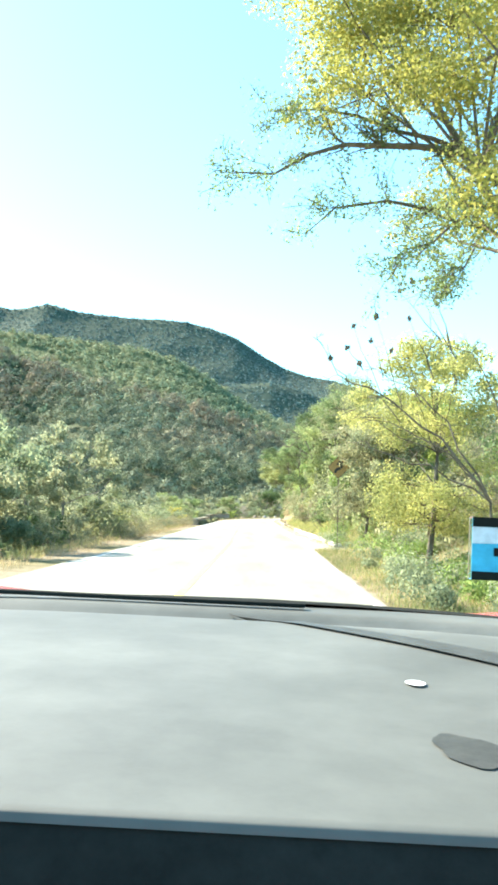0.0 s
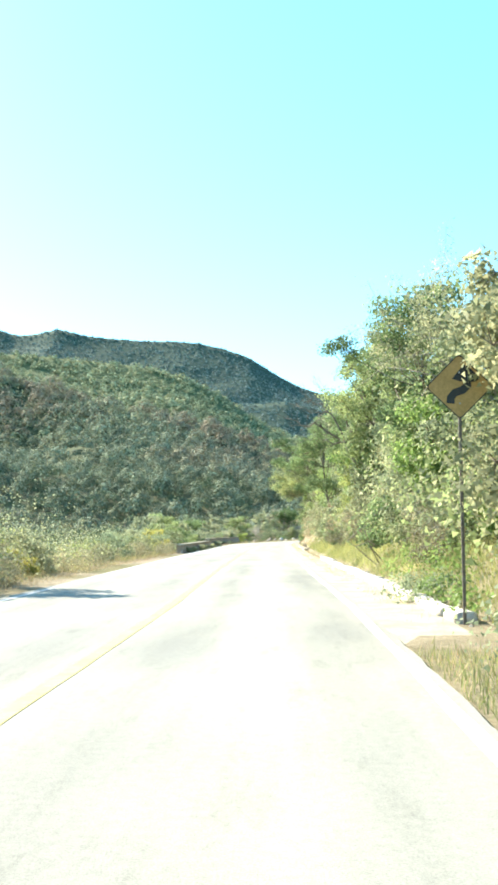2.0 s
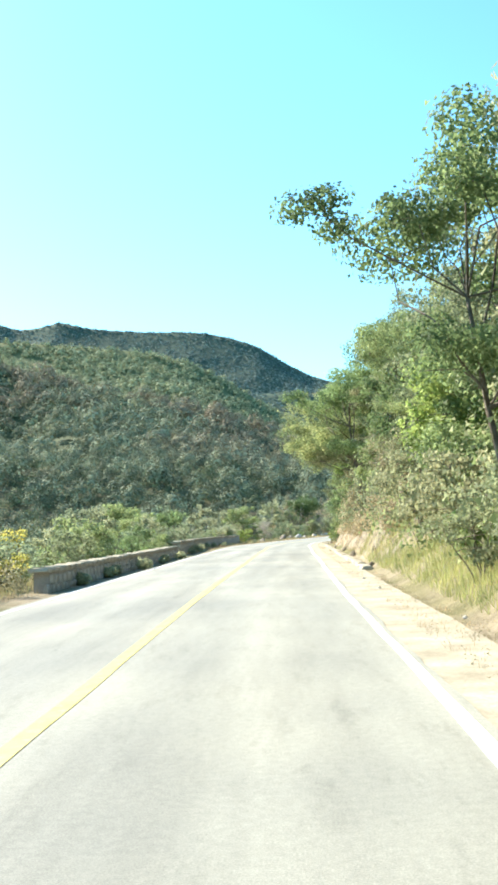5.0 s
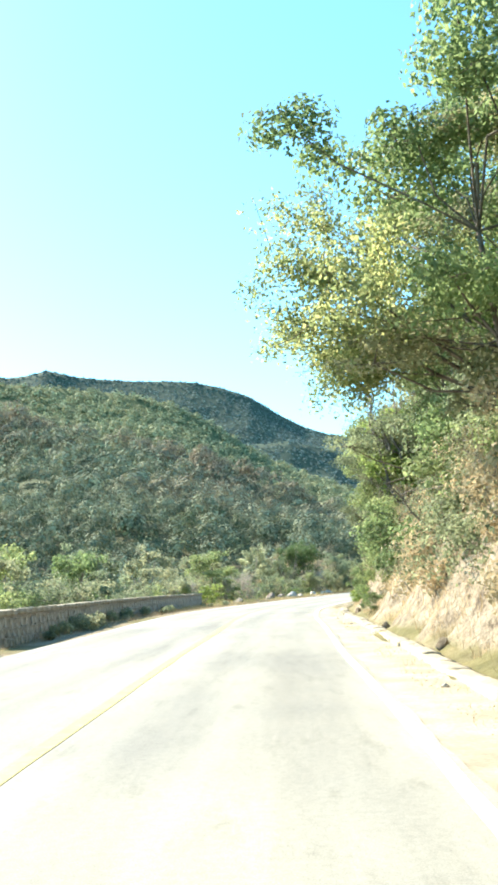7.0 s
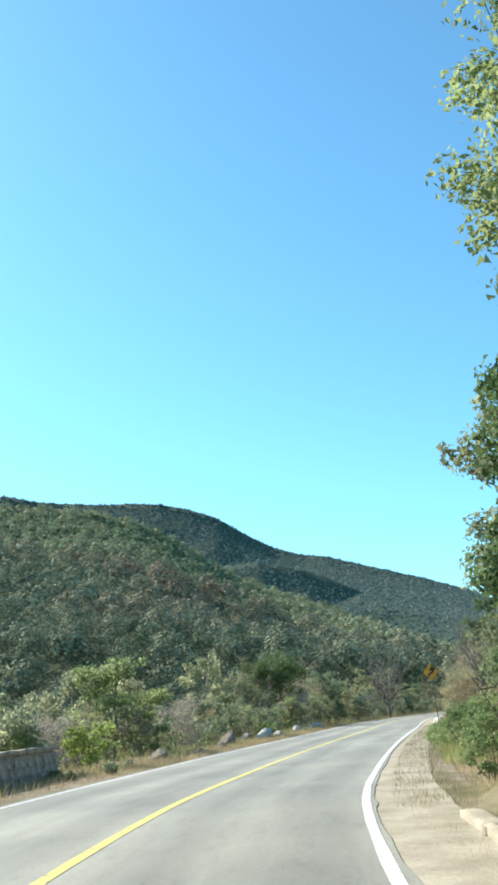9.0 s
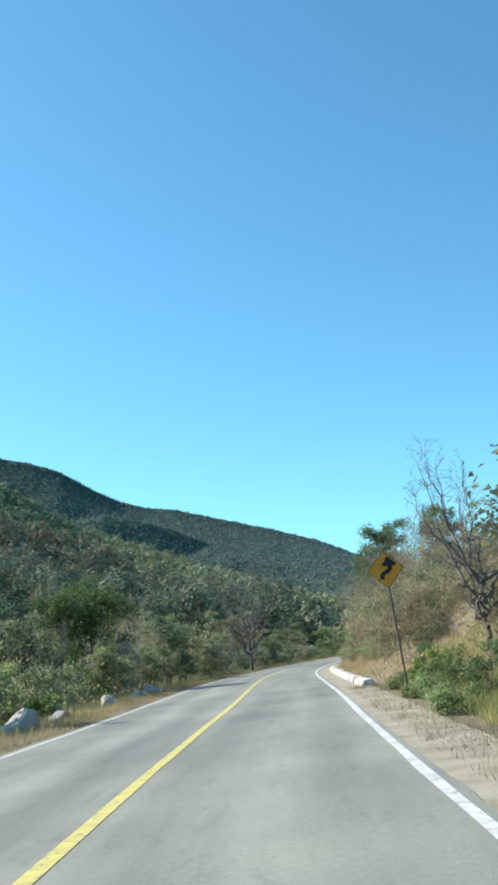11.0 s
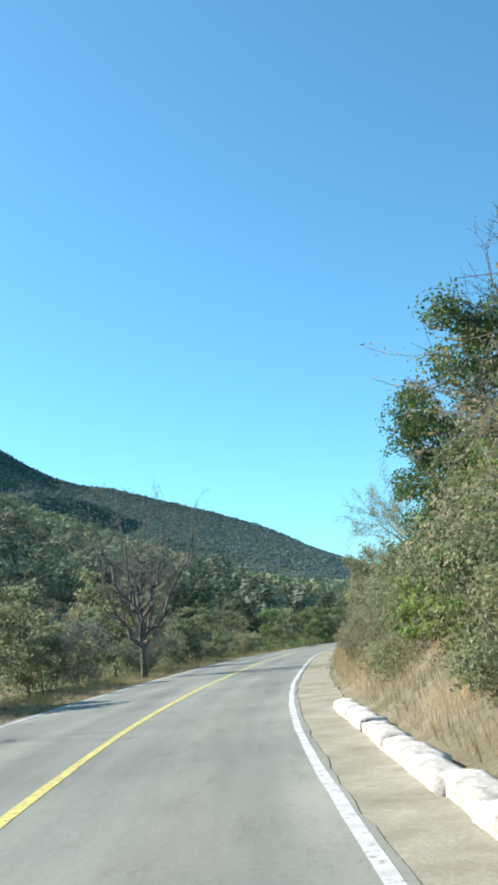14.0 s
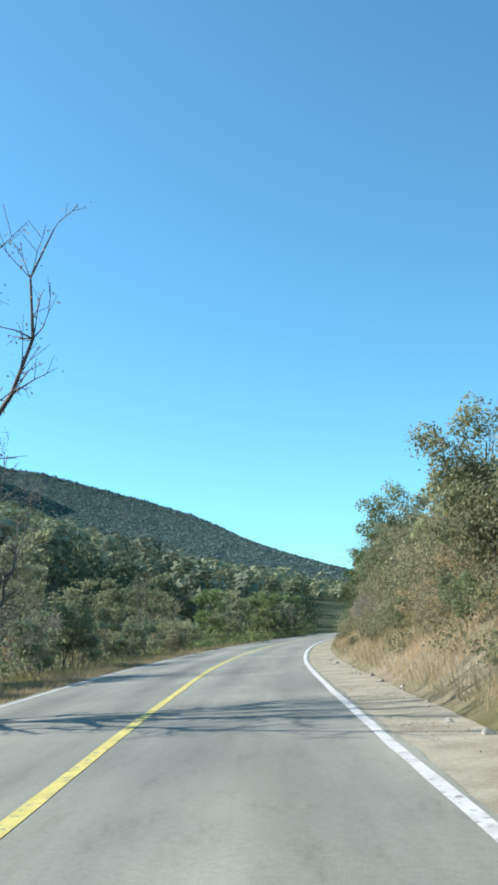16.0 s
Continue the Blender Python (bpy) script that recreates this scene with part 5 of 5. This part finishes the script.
POLE = rough_mat("rusty_steel", (0.09, 0.07, 0.055), (0.22, 0.19, 0.16), 6, 60, 0.7, 0.001, 0.4, 0.4)


def slab(outline, thick, y):
    """A flat plate in the xz plane from its outline, with its front at y."""
    bm = bmesh.new()
    f = bm.faces.new([bm.verts.new((a, y, b)) for a, b in outline])
    made = bmesh.ops.extrude_face_region(bm, geom=[f])["geom"]
    for v in made:
        if isinstance(v, bmesh.types.BMVert):
            v.co.y += thick
    bmesh.ops.recalc_face_normals(bm, faces=bm.faces)
    return bm


def diamond(h, corner=0.05):
    """A square on its corner with rounded corners; h is half its diagonal."""
    pts = []
    for k in range(4):
        a = k * math.pi / 2
        c = Vector((math.cos(a), math.sin(a))) * (h - corner * 1.414)
        for j in range(5):
            b = a - math.pi / 4 + j * math.pi / 8
            pts.append((c.x + corner * math.cos(b), c.y + corner * math.sin(b)))
    return pts


def winding_sign(x, y, high, tilt, label, paint):
    root = tagged(new("road_sign"), label, "road sign", "warning signs")
    z = place(x, y, 0)
    root.matrix_basis = pose(x, y, z, 0, tilt, -6)
    top = high - z
    plate = part("plate", slab(diamond(0.43), 0.004, 0.0), paint, root)
    plate.location = (0, 0, top)
    edge = bmesh.new()
    outer, inner = diamond(0.43), diamond(0.412)
    a = [edge.verts.new((p[0], -0.003, p[1])) for p in outer]
    b = [edge.verts.new((p[0], -0.003, p[1])) for p in inner]
    for k in range(len(a)):
        edge.faces.new([a[k], a[(k + 1) % len(a)], b[(k + 1) % len(a)], b[k]])
    part("border", edge, SIGN_BLACK, plate)
    # the winding arrow: a bent stem and a broad head
    stem = [(-0.117, -0.22), (-0.11, -0.14), (-0.06, -0.08), (0.045, -0.045), (0.1, 0.01), (0.095, 0.09)]
    bm = bmesh.new()
    half = 0.052
    left, right = [], []
    for k, p in enumerate(stem):
        q0, q1 = Vector(stem[max(0, k - 1)]), Vector(stem[min(len(stem) - 1, k + 1)])
        w = (q1 - q0).normalized()
        left.append(bm.verts.new((p[0] - w.y * half, -0.005, p[1] + w.x * half)))
        right.append(bm.verts.new((p[0] + w.y * half, -0.005, p[1] - w.x * half)))
    for k in range(len(stem) - 1):
        bm.faces.new([left[k], right[k], right[k + 1], left[k + 1]])
    head = [(-0.09, 0.1), (0.055, 0.28), (0.1, 0.28), (0.265, 0.1), (0.2, 0.055), (0.02, 0.062)]
    bm.faces.new([bm.verts.new((p[0], -0.0055, p[1])) for p in head])
    part("arrow", bm, SIGN_BLACK, plate, "black winding arrow")
    pole = bmesh.new()
    box(pole, (0.042, 0.042, top - 0.1), (0, 0.032, (top - 0.1) / 2 - 0.15), bevel=0.006)
    part("pole", pole, POLE, root, "thin rusty square steel pole")
    for dz in (-0.22, 0.18):
        b = bmesh.new()
        cylinder(b, 0.012, 0.012, 0.012, Matrix.Translation((0, -0.008, top + dz)) @ Matrix.Rotation(radians(90), 4, "X"), 8)
        part("bolt", b, STEEL, root)
    return root


winding_sign(11.75, 175.3, 2.8, -3.0, "orange diamond sign with winding arrow on leaning pole", SIGN_ORANGE)
winding_sign(3.35, 35.8, 3.0, 0.5, "faded orange diamond sign among overhanging branches", SIGN_FADED)

# ---- kerbs, of short blocks ----
def kerb(label, y0, y1, high, wide, material, seed):
    rng = random.Random(seed)
    shapes = []
    for k in range(5):
        bm = bmesh.new()
        bmesh.ops.create_cube(bm, size=1.0)
        bmesh.ops.subdivide_edges(bm, edges=bm.edges[:], cuts=3, use_grid_fill=True)
        off = Vector((k * 7.3, seed * 3.1, 0))
        for v in bm.verts:
            c = v.co
            # round the long upper edges, then roughen
            r = max(abs(c.x) * 2, abs(c.z) * 2 if c.z > 0 else 0) / max(1e-6, math.hypot(c.x * 2, max(0.0, c.z * 2)))
            f = 1 - 0.35 * (1 - r) if c.z > 0 else 1
            p = Vector((c.x * f * wide, c.y * 1.12, (c.z * f) * (high + 0.3) + high / 2 - 0.15))
            q = p * 3.2 + off
            v.co = p + Vector((noise.noise(q), noise.noise(q + Vector((9, 0, 0))) * 0.5, noise.noise(q + Vector((0, 9, 0))))) * 0.035 + Vector((noise.noise(p * 11 + off), 0, noise.noise(p * 11 - off))) * 0.016
        shapes.append(mesh_of("block", bm, material, True))
    root = tagged(new("kerb"), label, "kerb")
    y = y0
    while y < y1:
        x = float(middle(y)) + 4.12 + rng.uniform(-0.04, 0.04)
        a = math.atan2(float(middle(y + 0.5)) - float(middle(y - 0.5)), 1.0)
        ob = new("block", shapes[rng.randrange(5)])
        ob.parent = root
        s = rng.uniform(0.9, 1.5)
        ob.matrix_basis = Matrix.Translation((x, y + s / 2 * math.cos(a), -0.02 + rng.uniform(-0.03, 0.0))) @ Matrix.Rotation(-a + rng.uniform(-0.02, 0.02), 4, "Z") @ Matrix.Diagonal((rng.uniform(0.92, 1.08), s, rng.uniform(0.88, 1.06), 1))
        y += math.cos(a) * s
    return root


kerb("thick whitewashed kerb of rough blocks along the bank", 183, 211, 0.19, 0.38, WHITEWASH, 1)
kerb("low whitewashed kerb of rough blocks under shrubs", 36, 66, 0.15, 0.3, WHITEWASH, 2)
kerb("dusty low pale kerb under the cut bank", 90, 136, 0.12, 0.34, CONCRETE, 3)


# ---- stone parapets on the valley side ----
def parapet(y0, y1, d0, d1, high, label, seed):
    rng = random.Random(seed)
    root = tagged(new("stone_parapet"), label, "stone wall", "parapets")
    ys = np.arange(y0, y1 + 0.01, 1.0)
    ds = d0 + (d1 - d0) * (ys - y0) / (y1 - y0)
    xs = middle(ys) + ds
    bm = bmesh.new()
    rows = []
    for x, y in zip(xs, ys):
        rows.append([bm.verts.new((x + a, y, z)) for a, z in ((0.19, -0.5), (0.19, high - 0.03), (-0.19, high - 0.03), (-0.19, -0.9))])
    for r0, r1 in zip(rows, rows[1:]):
        for k in range(3):
            bm.faces.new([r0[k], r0[k + 1], r1[k + 1], r1[k]])
    bm.faces.new(rows[0])
    bm.faces.new(rows[-1][::-1])
    bmesh.ops.recalc_face_normals(bm, faces=bm.faces)
    part("core", bm, MORTAR, root, "mortar core")
    shapes = []
    for k in range(6):
        s = box(bmesh.new(), (0.12, 0.44, 0.24), bevel=0.035)
        for v in s.verts:
            v.co += Vector((rng.uniform(-1, 1), rng.uniform(-1, 1), rng.uniform(-1, 1))) * 0.03
        shapes.append(mesh_of("stone", s, MASONRY))
    caps = []
    for k in range(3):
        s = box(bmesh.new(), (0.5, 0.62, 0.1), bevel=0.025)
        for v in s.verts:
            v.co += Vector((rng.uniform(-1, 1), rng.uniform(-1, 1), rng.uniform(-1, 1))) * 0.018
        caps.append(mesh_of("coping_stone", s, CONCRETE))

    def put(name, mesh, x, y, z, a, s=1.0):
        ob = new(name, mesh)
        ob.parent = root
        ob.matrix_basis = Matrix.Translation((x, y, z)) @ Matrix.Rotation(a, 4, "Z") @ Matrix.Rotation(rng.uniform(-0.06, 0.06), 4, "X") @ Matrix.Diagonal((1, s, s, 1))

    z, row = 0.04, 0
    while z < high - 0.08:
        y = y0 + (0.25 if row % 2 else 0.0)
        while y < y1:
            x = float(np.interp(y, ys, xs))
            a = math.atan2(float(np.interp(y + 0.5, ys, xs)) - float(np.interp(y - 0.5, ys, xs)), 1.0)
            put("stone", shapes[rng.randrange(6)], x + 0.15, y, z + rng.uniform(-0.02, 0.02), -a, rng.uniform(0.85, 1.1))
            y += rng.uniform(0.42, 0.56)
        z += 0.23
        row += 1
    y = y0
    while y < y1:
        x = float(np.interp(y, ys, xs))
        a = math.atan2(float(np.interp(y + 0.5, ys, xs)) - float(np.interp(y - 0.5, ys, xs)), 1.0)
        put("coping_stone", caps[rng.randrange(3)], x, y, high + 0.01, -a)
        y += 0.6
    return root


parapet(84, 112.5, -4.1, -4.5, 0.5, "low grey stone parapet with rounded coping", 5)
parapet(114.5, 152, -4.65, -6.0, 0.72, "grey rubble stone parapet along the valley edge", 6)

# ---- the car at the start of the way ----
CAR_RED = rough_mat("red_car_paint", (0.5, 0.08, 0.07), (0.56, 0.1, 0.09), 1.0, 30, 0.25, 0.0, 0.6)
DASH_GREY = rough_mat("grey_dash_plastic", (0.085, 0.09, 0.08), (0.145, 0.15, 0.135), 2.5, 9, 0.6, 0.0, 0.25)
DASH_DARK = rough_mat("black_rubber_and_shade", (0.013, 0.0145, 0.0125), (0.025, 0.027, 0.0235), 4.0, 60, 0.85, 0.0005, 0.05)
# used for the sticky stain and for the channel's painted shade
STAIN_AND_SHADE = rough_mat("dark_stain_and_shade", (0.05, 0.05, 0.045), (0.085, 0.085, 0.075), 30, 200, 0.5, 0.0)
TYRE = rough_mat("tyre_rubber", (0.015, 0.015, 0.015), (0.04, 0.04, 0.04), 4.0, 60, 0.9, 0.002, 0.2)
ALLOY = rough_mat("grey_alloy", (0.35, 0.35, 0.36), (0.5, 0.5, 0.5), 4.0, 60, 0.35, 0.0, 0.5, 0.9)
STICKER_BLUE = rough_mat("sticker_blue", (0.02, 0.42, 0.65), (0.05, 0.58, 0.78), 8, 60, 0.4, 0.0)
STICKER_WHITE = rough_mat("sticker_white", (0.7, 0.75, 0.78), (0.8, 0.82, 0.84), 8, 60, 0.4, 0.0)
CLEAR = bpy.data.materials.new("clear_plastic")
CLEAR.use_nodes = True
CLEAR.node_tree.nodes["Principled BSDF"].inputs["Transmission Weight"].default_value = 1.0
CLEAR.node_tree.nodes["Principled BSDF"].inputs["Roughness"].default_value = 0.05

car = tagged(new("car"), "red open car with grey dashboard standing on the road", "car")
car.matrix_basis = pose(-0.04, 0, 0.0, 0, 1.7, -1.2)


def lofted(rows):
    bm = bmesh.new()
    made = [[bm.verts.new(p) for p in row] for row in rows]
    for a, b in zip(made, made[1:]):
        for k in range(len(a) - 1):
            bm.faces.new([a[k], a[k + 1], b[k + 1], b[k]])
    bmesh.ops.recalc_face_normals(bm, faces=bm.faces)
    return bm


# body shell: sides, nose and tail as one skin from the sills up
def shell(y):
    """Half width, height of the shoulder at y of the car."""
    t = (y + 2.3) / 4.7
    return 0.87 - 0.16 * max(0, (t - 0.82) / 0.18) ** 2 - 0.1 * max(0, (0.12 - t) / 0.12) ** 2, 1.0 - 0.24 * max(0, (t - 0.66) / 0.34) ** 1.6


rows = []
for y in np.linspace(-2.3, 2.4, 24):
    w, h = shell(y)
    rows.append([(-w + 0.08, y, 0.24), (-w, y, 0.4), (-w, y, 0.75), (-w + 0.03, y, h - 0.06), (-w + 0.12, y, h)])
body = lofted(rows)
geom = bmesh.ops.duplicate(body, geom=body.verts[:] + body.edges[:] + body.faces[:])["geom"]
for v in geom:
    if isinstance(v, bmesh.types.BMVert):
        v.co.x = -v.co.x
for y in (-2.3, 2.4):
    w, h = shell(y)
    body.faces.new([body.verts.new(p) for p in ((-w + 0.08, y, 0.24), (w - 0.08, y, 0.24), (w, y, 0.4), (w, y, 0.75), (w - 0.12, y, h), (-w + 0.12, y, h), (-w, y, 0.75), (-w, y, 0.4))])
bmesh.ops.recalc_face_normals(body, faces=body.faces)
part("body", mesh_of("body", body, CAR_RED, True), CAR_RED, car)
floor_pan = box(bmesh.new(), (1.56, 4.4, 0.05), (0, 0, 0.3), bevel=0.01)
part("floor_pan", floor_pan, DASH_DARK, car)
# bonnet: domed, with a raised rib along each side
rows = []
for y in np.linspace(1.0, 2.4, 14):
    w, h = shell(y)
    t = (y - 1.0) / 1.4
    row = []
    for x in np.linspace(-w + 0.1, w - 0.1, 25):
        u = x / w
        z = 1.189 - 0.10 * t - 0.16 * t**3 - 0.10 * u**4 + 0.018 * math.exp(-((abs(u) - 0.52) / 0.1) ** 2)
        row.append((x, y, z))
    rows.append(row)
part("bonnet", mesh_of("bonnet", lofted(rows), CAR_RED, True), CAR_RED, car)
# the dark gap under the windscreen
rows = [[(x, y, z - 0.06 * (x / 0.75) ** 2) for x in np.linspace(-0.75, 0.75, 17)] for y, z in ((0.93, 1.203), (0.96, 1.203), (1.03, 1.187))]
part("cowl", mesh_of("cowl", lofted(rows), DASH_DARK, True), DASH_DARK, car, "black rubber cowl")


# dashboard: a broad pad, bowed in plan, with a groove near its far edge and a rounded near edge
def dash_z(x, y):
    z = 1.176 + 0.026 * (y - 0.355) / 0.575 - 0.006 * ((y - 0.62) / 0.3) ** 2 - 0.055 * max(0.0, (x - 0.1) / 0.65) ** 2 - 0.05 * max(0.0, (-x - 0.15) / 0.6) ** 2
    g = y - (0.865 - 0.2 * max(0.0, x + 0.1) ** 2)
    z -= 0.010 * math.exp(-((g / 0.012) ** 2))
    if g > 0:
        z += 0.004
    return z


rows = []
for y in list(np.linspace(0.37, 0.93, 82)):
    rows.append([(x, y, dash_z(x, y)) for x in np.linspace(-0.75, 0.75, 41)])
near_edge = [[(x, 0.37 - a, dash_z(x, 0.37) - b) for x in np.linspace(-0.75, 0.75, 41)] for a, b in ((0.002, 0.004), (0.001, 0.001))]
dash = part("dashboard", mesh_of("dashboard", lofted(near_edge + rows), DASH_GREY, True), DASH_GREY, car, "dusty grey padded dashboard with stains")
# the missing roof's shade on the lower dashboard is put into its black
face = lofted([[(x, y, z - 0.055 * max(0.0, (x - 0.1) / 0.65) ** 2 - 0.05 * max(0.0, (-x - 0.15) / 0.6) ** 2 - 0.006) for x in np.linspace(-0.75, 0.75, 21)] for y, z in ((0.371, 1.176), (0.34, 1.14), (0.325, 1.0), (0.42, 0.75), (0.55, 0.5))])
part("lower_dash", mesh_of("lower_dash", face, DASH_DARK, True), DASH_DARK, car, "lower dashboard with roof shade in its black")
slot = bmesh.new()
box(slot, (0.42, 0.012, 0.004), (-0.17, 0.905, dash_z(-0.17, 0.905) + 0.004), bevel=0.0015)
part("vent_slot", slot, DASH_DARK, dash)
# shade of the channel as a dark strip, broadening towards the passenger's side
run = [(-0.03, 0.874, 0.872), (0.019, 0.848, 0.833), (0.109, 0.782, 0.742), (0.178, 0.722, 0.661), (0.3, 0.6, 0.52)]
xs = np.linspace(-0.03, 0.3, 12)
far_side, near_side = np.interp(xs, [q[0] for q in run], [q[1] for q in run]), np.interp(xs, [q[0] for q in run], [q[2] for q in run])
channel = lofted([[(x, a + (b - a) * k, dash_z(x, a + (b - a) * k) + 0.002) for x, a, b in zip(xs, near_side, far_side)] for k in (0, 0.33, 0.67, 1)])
part("channel", mesh_of("channel", channel, STAIN_AND_SHADE, True), STAIN_AND_SHADE, dash, "painted shade along the channel below the windscreen")
spot = bmesh.new()
bmesh.ops.create_circle(spot, cap_ends=True, segments=16, radius=0.0065, matrix=Matrix.Translation((0.098, 0.603, dash_z(0.098, 0.603) + 0.001)) @ Matrix.Diagonal((1, 1.5, 1, 1)))
part("sensor_cap", spot, STICKER_WHITE, dash, "small white round cap")
smudge = bmesh.new()
pts = []
for k in range(26):
    a = k / 26 * 2 * math.pi
    r = 1 + 0.1 * math.sin(3 * a + 1) + 0.05 * math.sin(7 * a)
    x, y = 0.106 + 0.019 * r * math.cos(a), 0.468 + 0.024 * r * math.sin(a) - 0.2 * 0.03 * r * math.cos(a)
    pts.append(smudge.verts.new((x, y, dash_z(x, y) + 0.0008)))
smudge.faces.new(pts)
part("stain", smudge, STAIN_AND_SHADE, dash, "dark sticky stain")
# the windscreen sticker built as a card; its clear holder and stem are added
holder = part("card_holder", box(bmesh.new(), (0.16, 0.003, 0.052), (0.25, 0.80, 1.268), bevel=0.001), CLEAR, car, "added clear plastic plate holding the windscreen sticker")
card_x, card_z = 0.25, 1.268
part("card", slab([(card_x - 0.078, card_z - 0.026), (card_x + 0.078, card_z - 0.026), (card_x + 0.078, card_z + 0.026), (card_x - 0.078, card_z + 0.026)], 0.0006, 0.7955), STICKER_BLUE, holder, "blue and white windscreen sticker built as a card")
part("white_band", slab([(card_x - 0.078, card_z + 0.004), (card_x + 0.078, card_z + 0.008), (card_x + 0.078, card_z + 0.016), (card_x - 0.078, card_z + 0.018)], 0.0004, 0.7948), STICKER_WHITE, holder)
part("dark_bar", slab([(card_x - 0.06, card_z - 0.006), (card_x + 0.078, card_z - 0.006), (card_x + 0.078, card_z + 0.001), (card_x - 0.06, card_z + 0.001)], 0.0004, 0.7942), DASH_DARK, holder)
part("dark_bar", slab([(card_x - 0.078, card_z + 0.018), (card_x - 0.03, card_z + 0.018), (card_x - 0.03, card_z + 0.026), (card_x - 0.078, card_z + 0.026)], 0.0004, 0.7942), DASH_DARK, holder)
part("dark_bar", slab([(card_x - 0.078, card_z - 0.026), (card_x - 0.03, card_z - 0.026), (card_x - 0.03, card_z - 0.019), (card_x - 0.078, card_z - 0.019)], 0.0004, 0.7942), DASH_DARK, holder)
part("stem", box(bmesh.new(), (0.02, 0.004, 0.1), (0.32, 0.803, 1.2), bevel=0.001), DASH_DARK, holder, "black stem of the added sticker holder")
for sx in (-1, 1):
    for wy in (-1.35, 1.45):
        m = Matrix.Translation((sx * 0.78, wy, 0.31)) @ Matrix.Rotation(radians(90), 4, "Y")
        tyre = cylinder(bmesh.new(), 0.31, 0.31, 0.2, m, 28)
        bmesh.ops.bevel(tyre, geom=[e for e in tyre.edges if len(e.link_faces) == 2 and any(len(f.verts) > 4 for f in e.link_faces)], offset=0.035, segments=2, affect="EDGES")
        wheel = part("wheel", tyre, TYRE, car)
        rim = cylinder(bmesh.new(), 0.2, 0.17, 0.02, Matrix.Translation((sx * 0.885, wy, 0.31)) @ Matrix.Rotation(radians(90 * sx), 4, "Y"), 20)
        part("rim", rim, ALLOY, wheel)
    lampbm = box(bmesh.new(), (0.3, 0.06, 0.12), (sx * 0.55, 2.4, 0.68), bevel=0.02)
    part("headlight", lampbm, STICKER_WHITE, car)
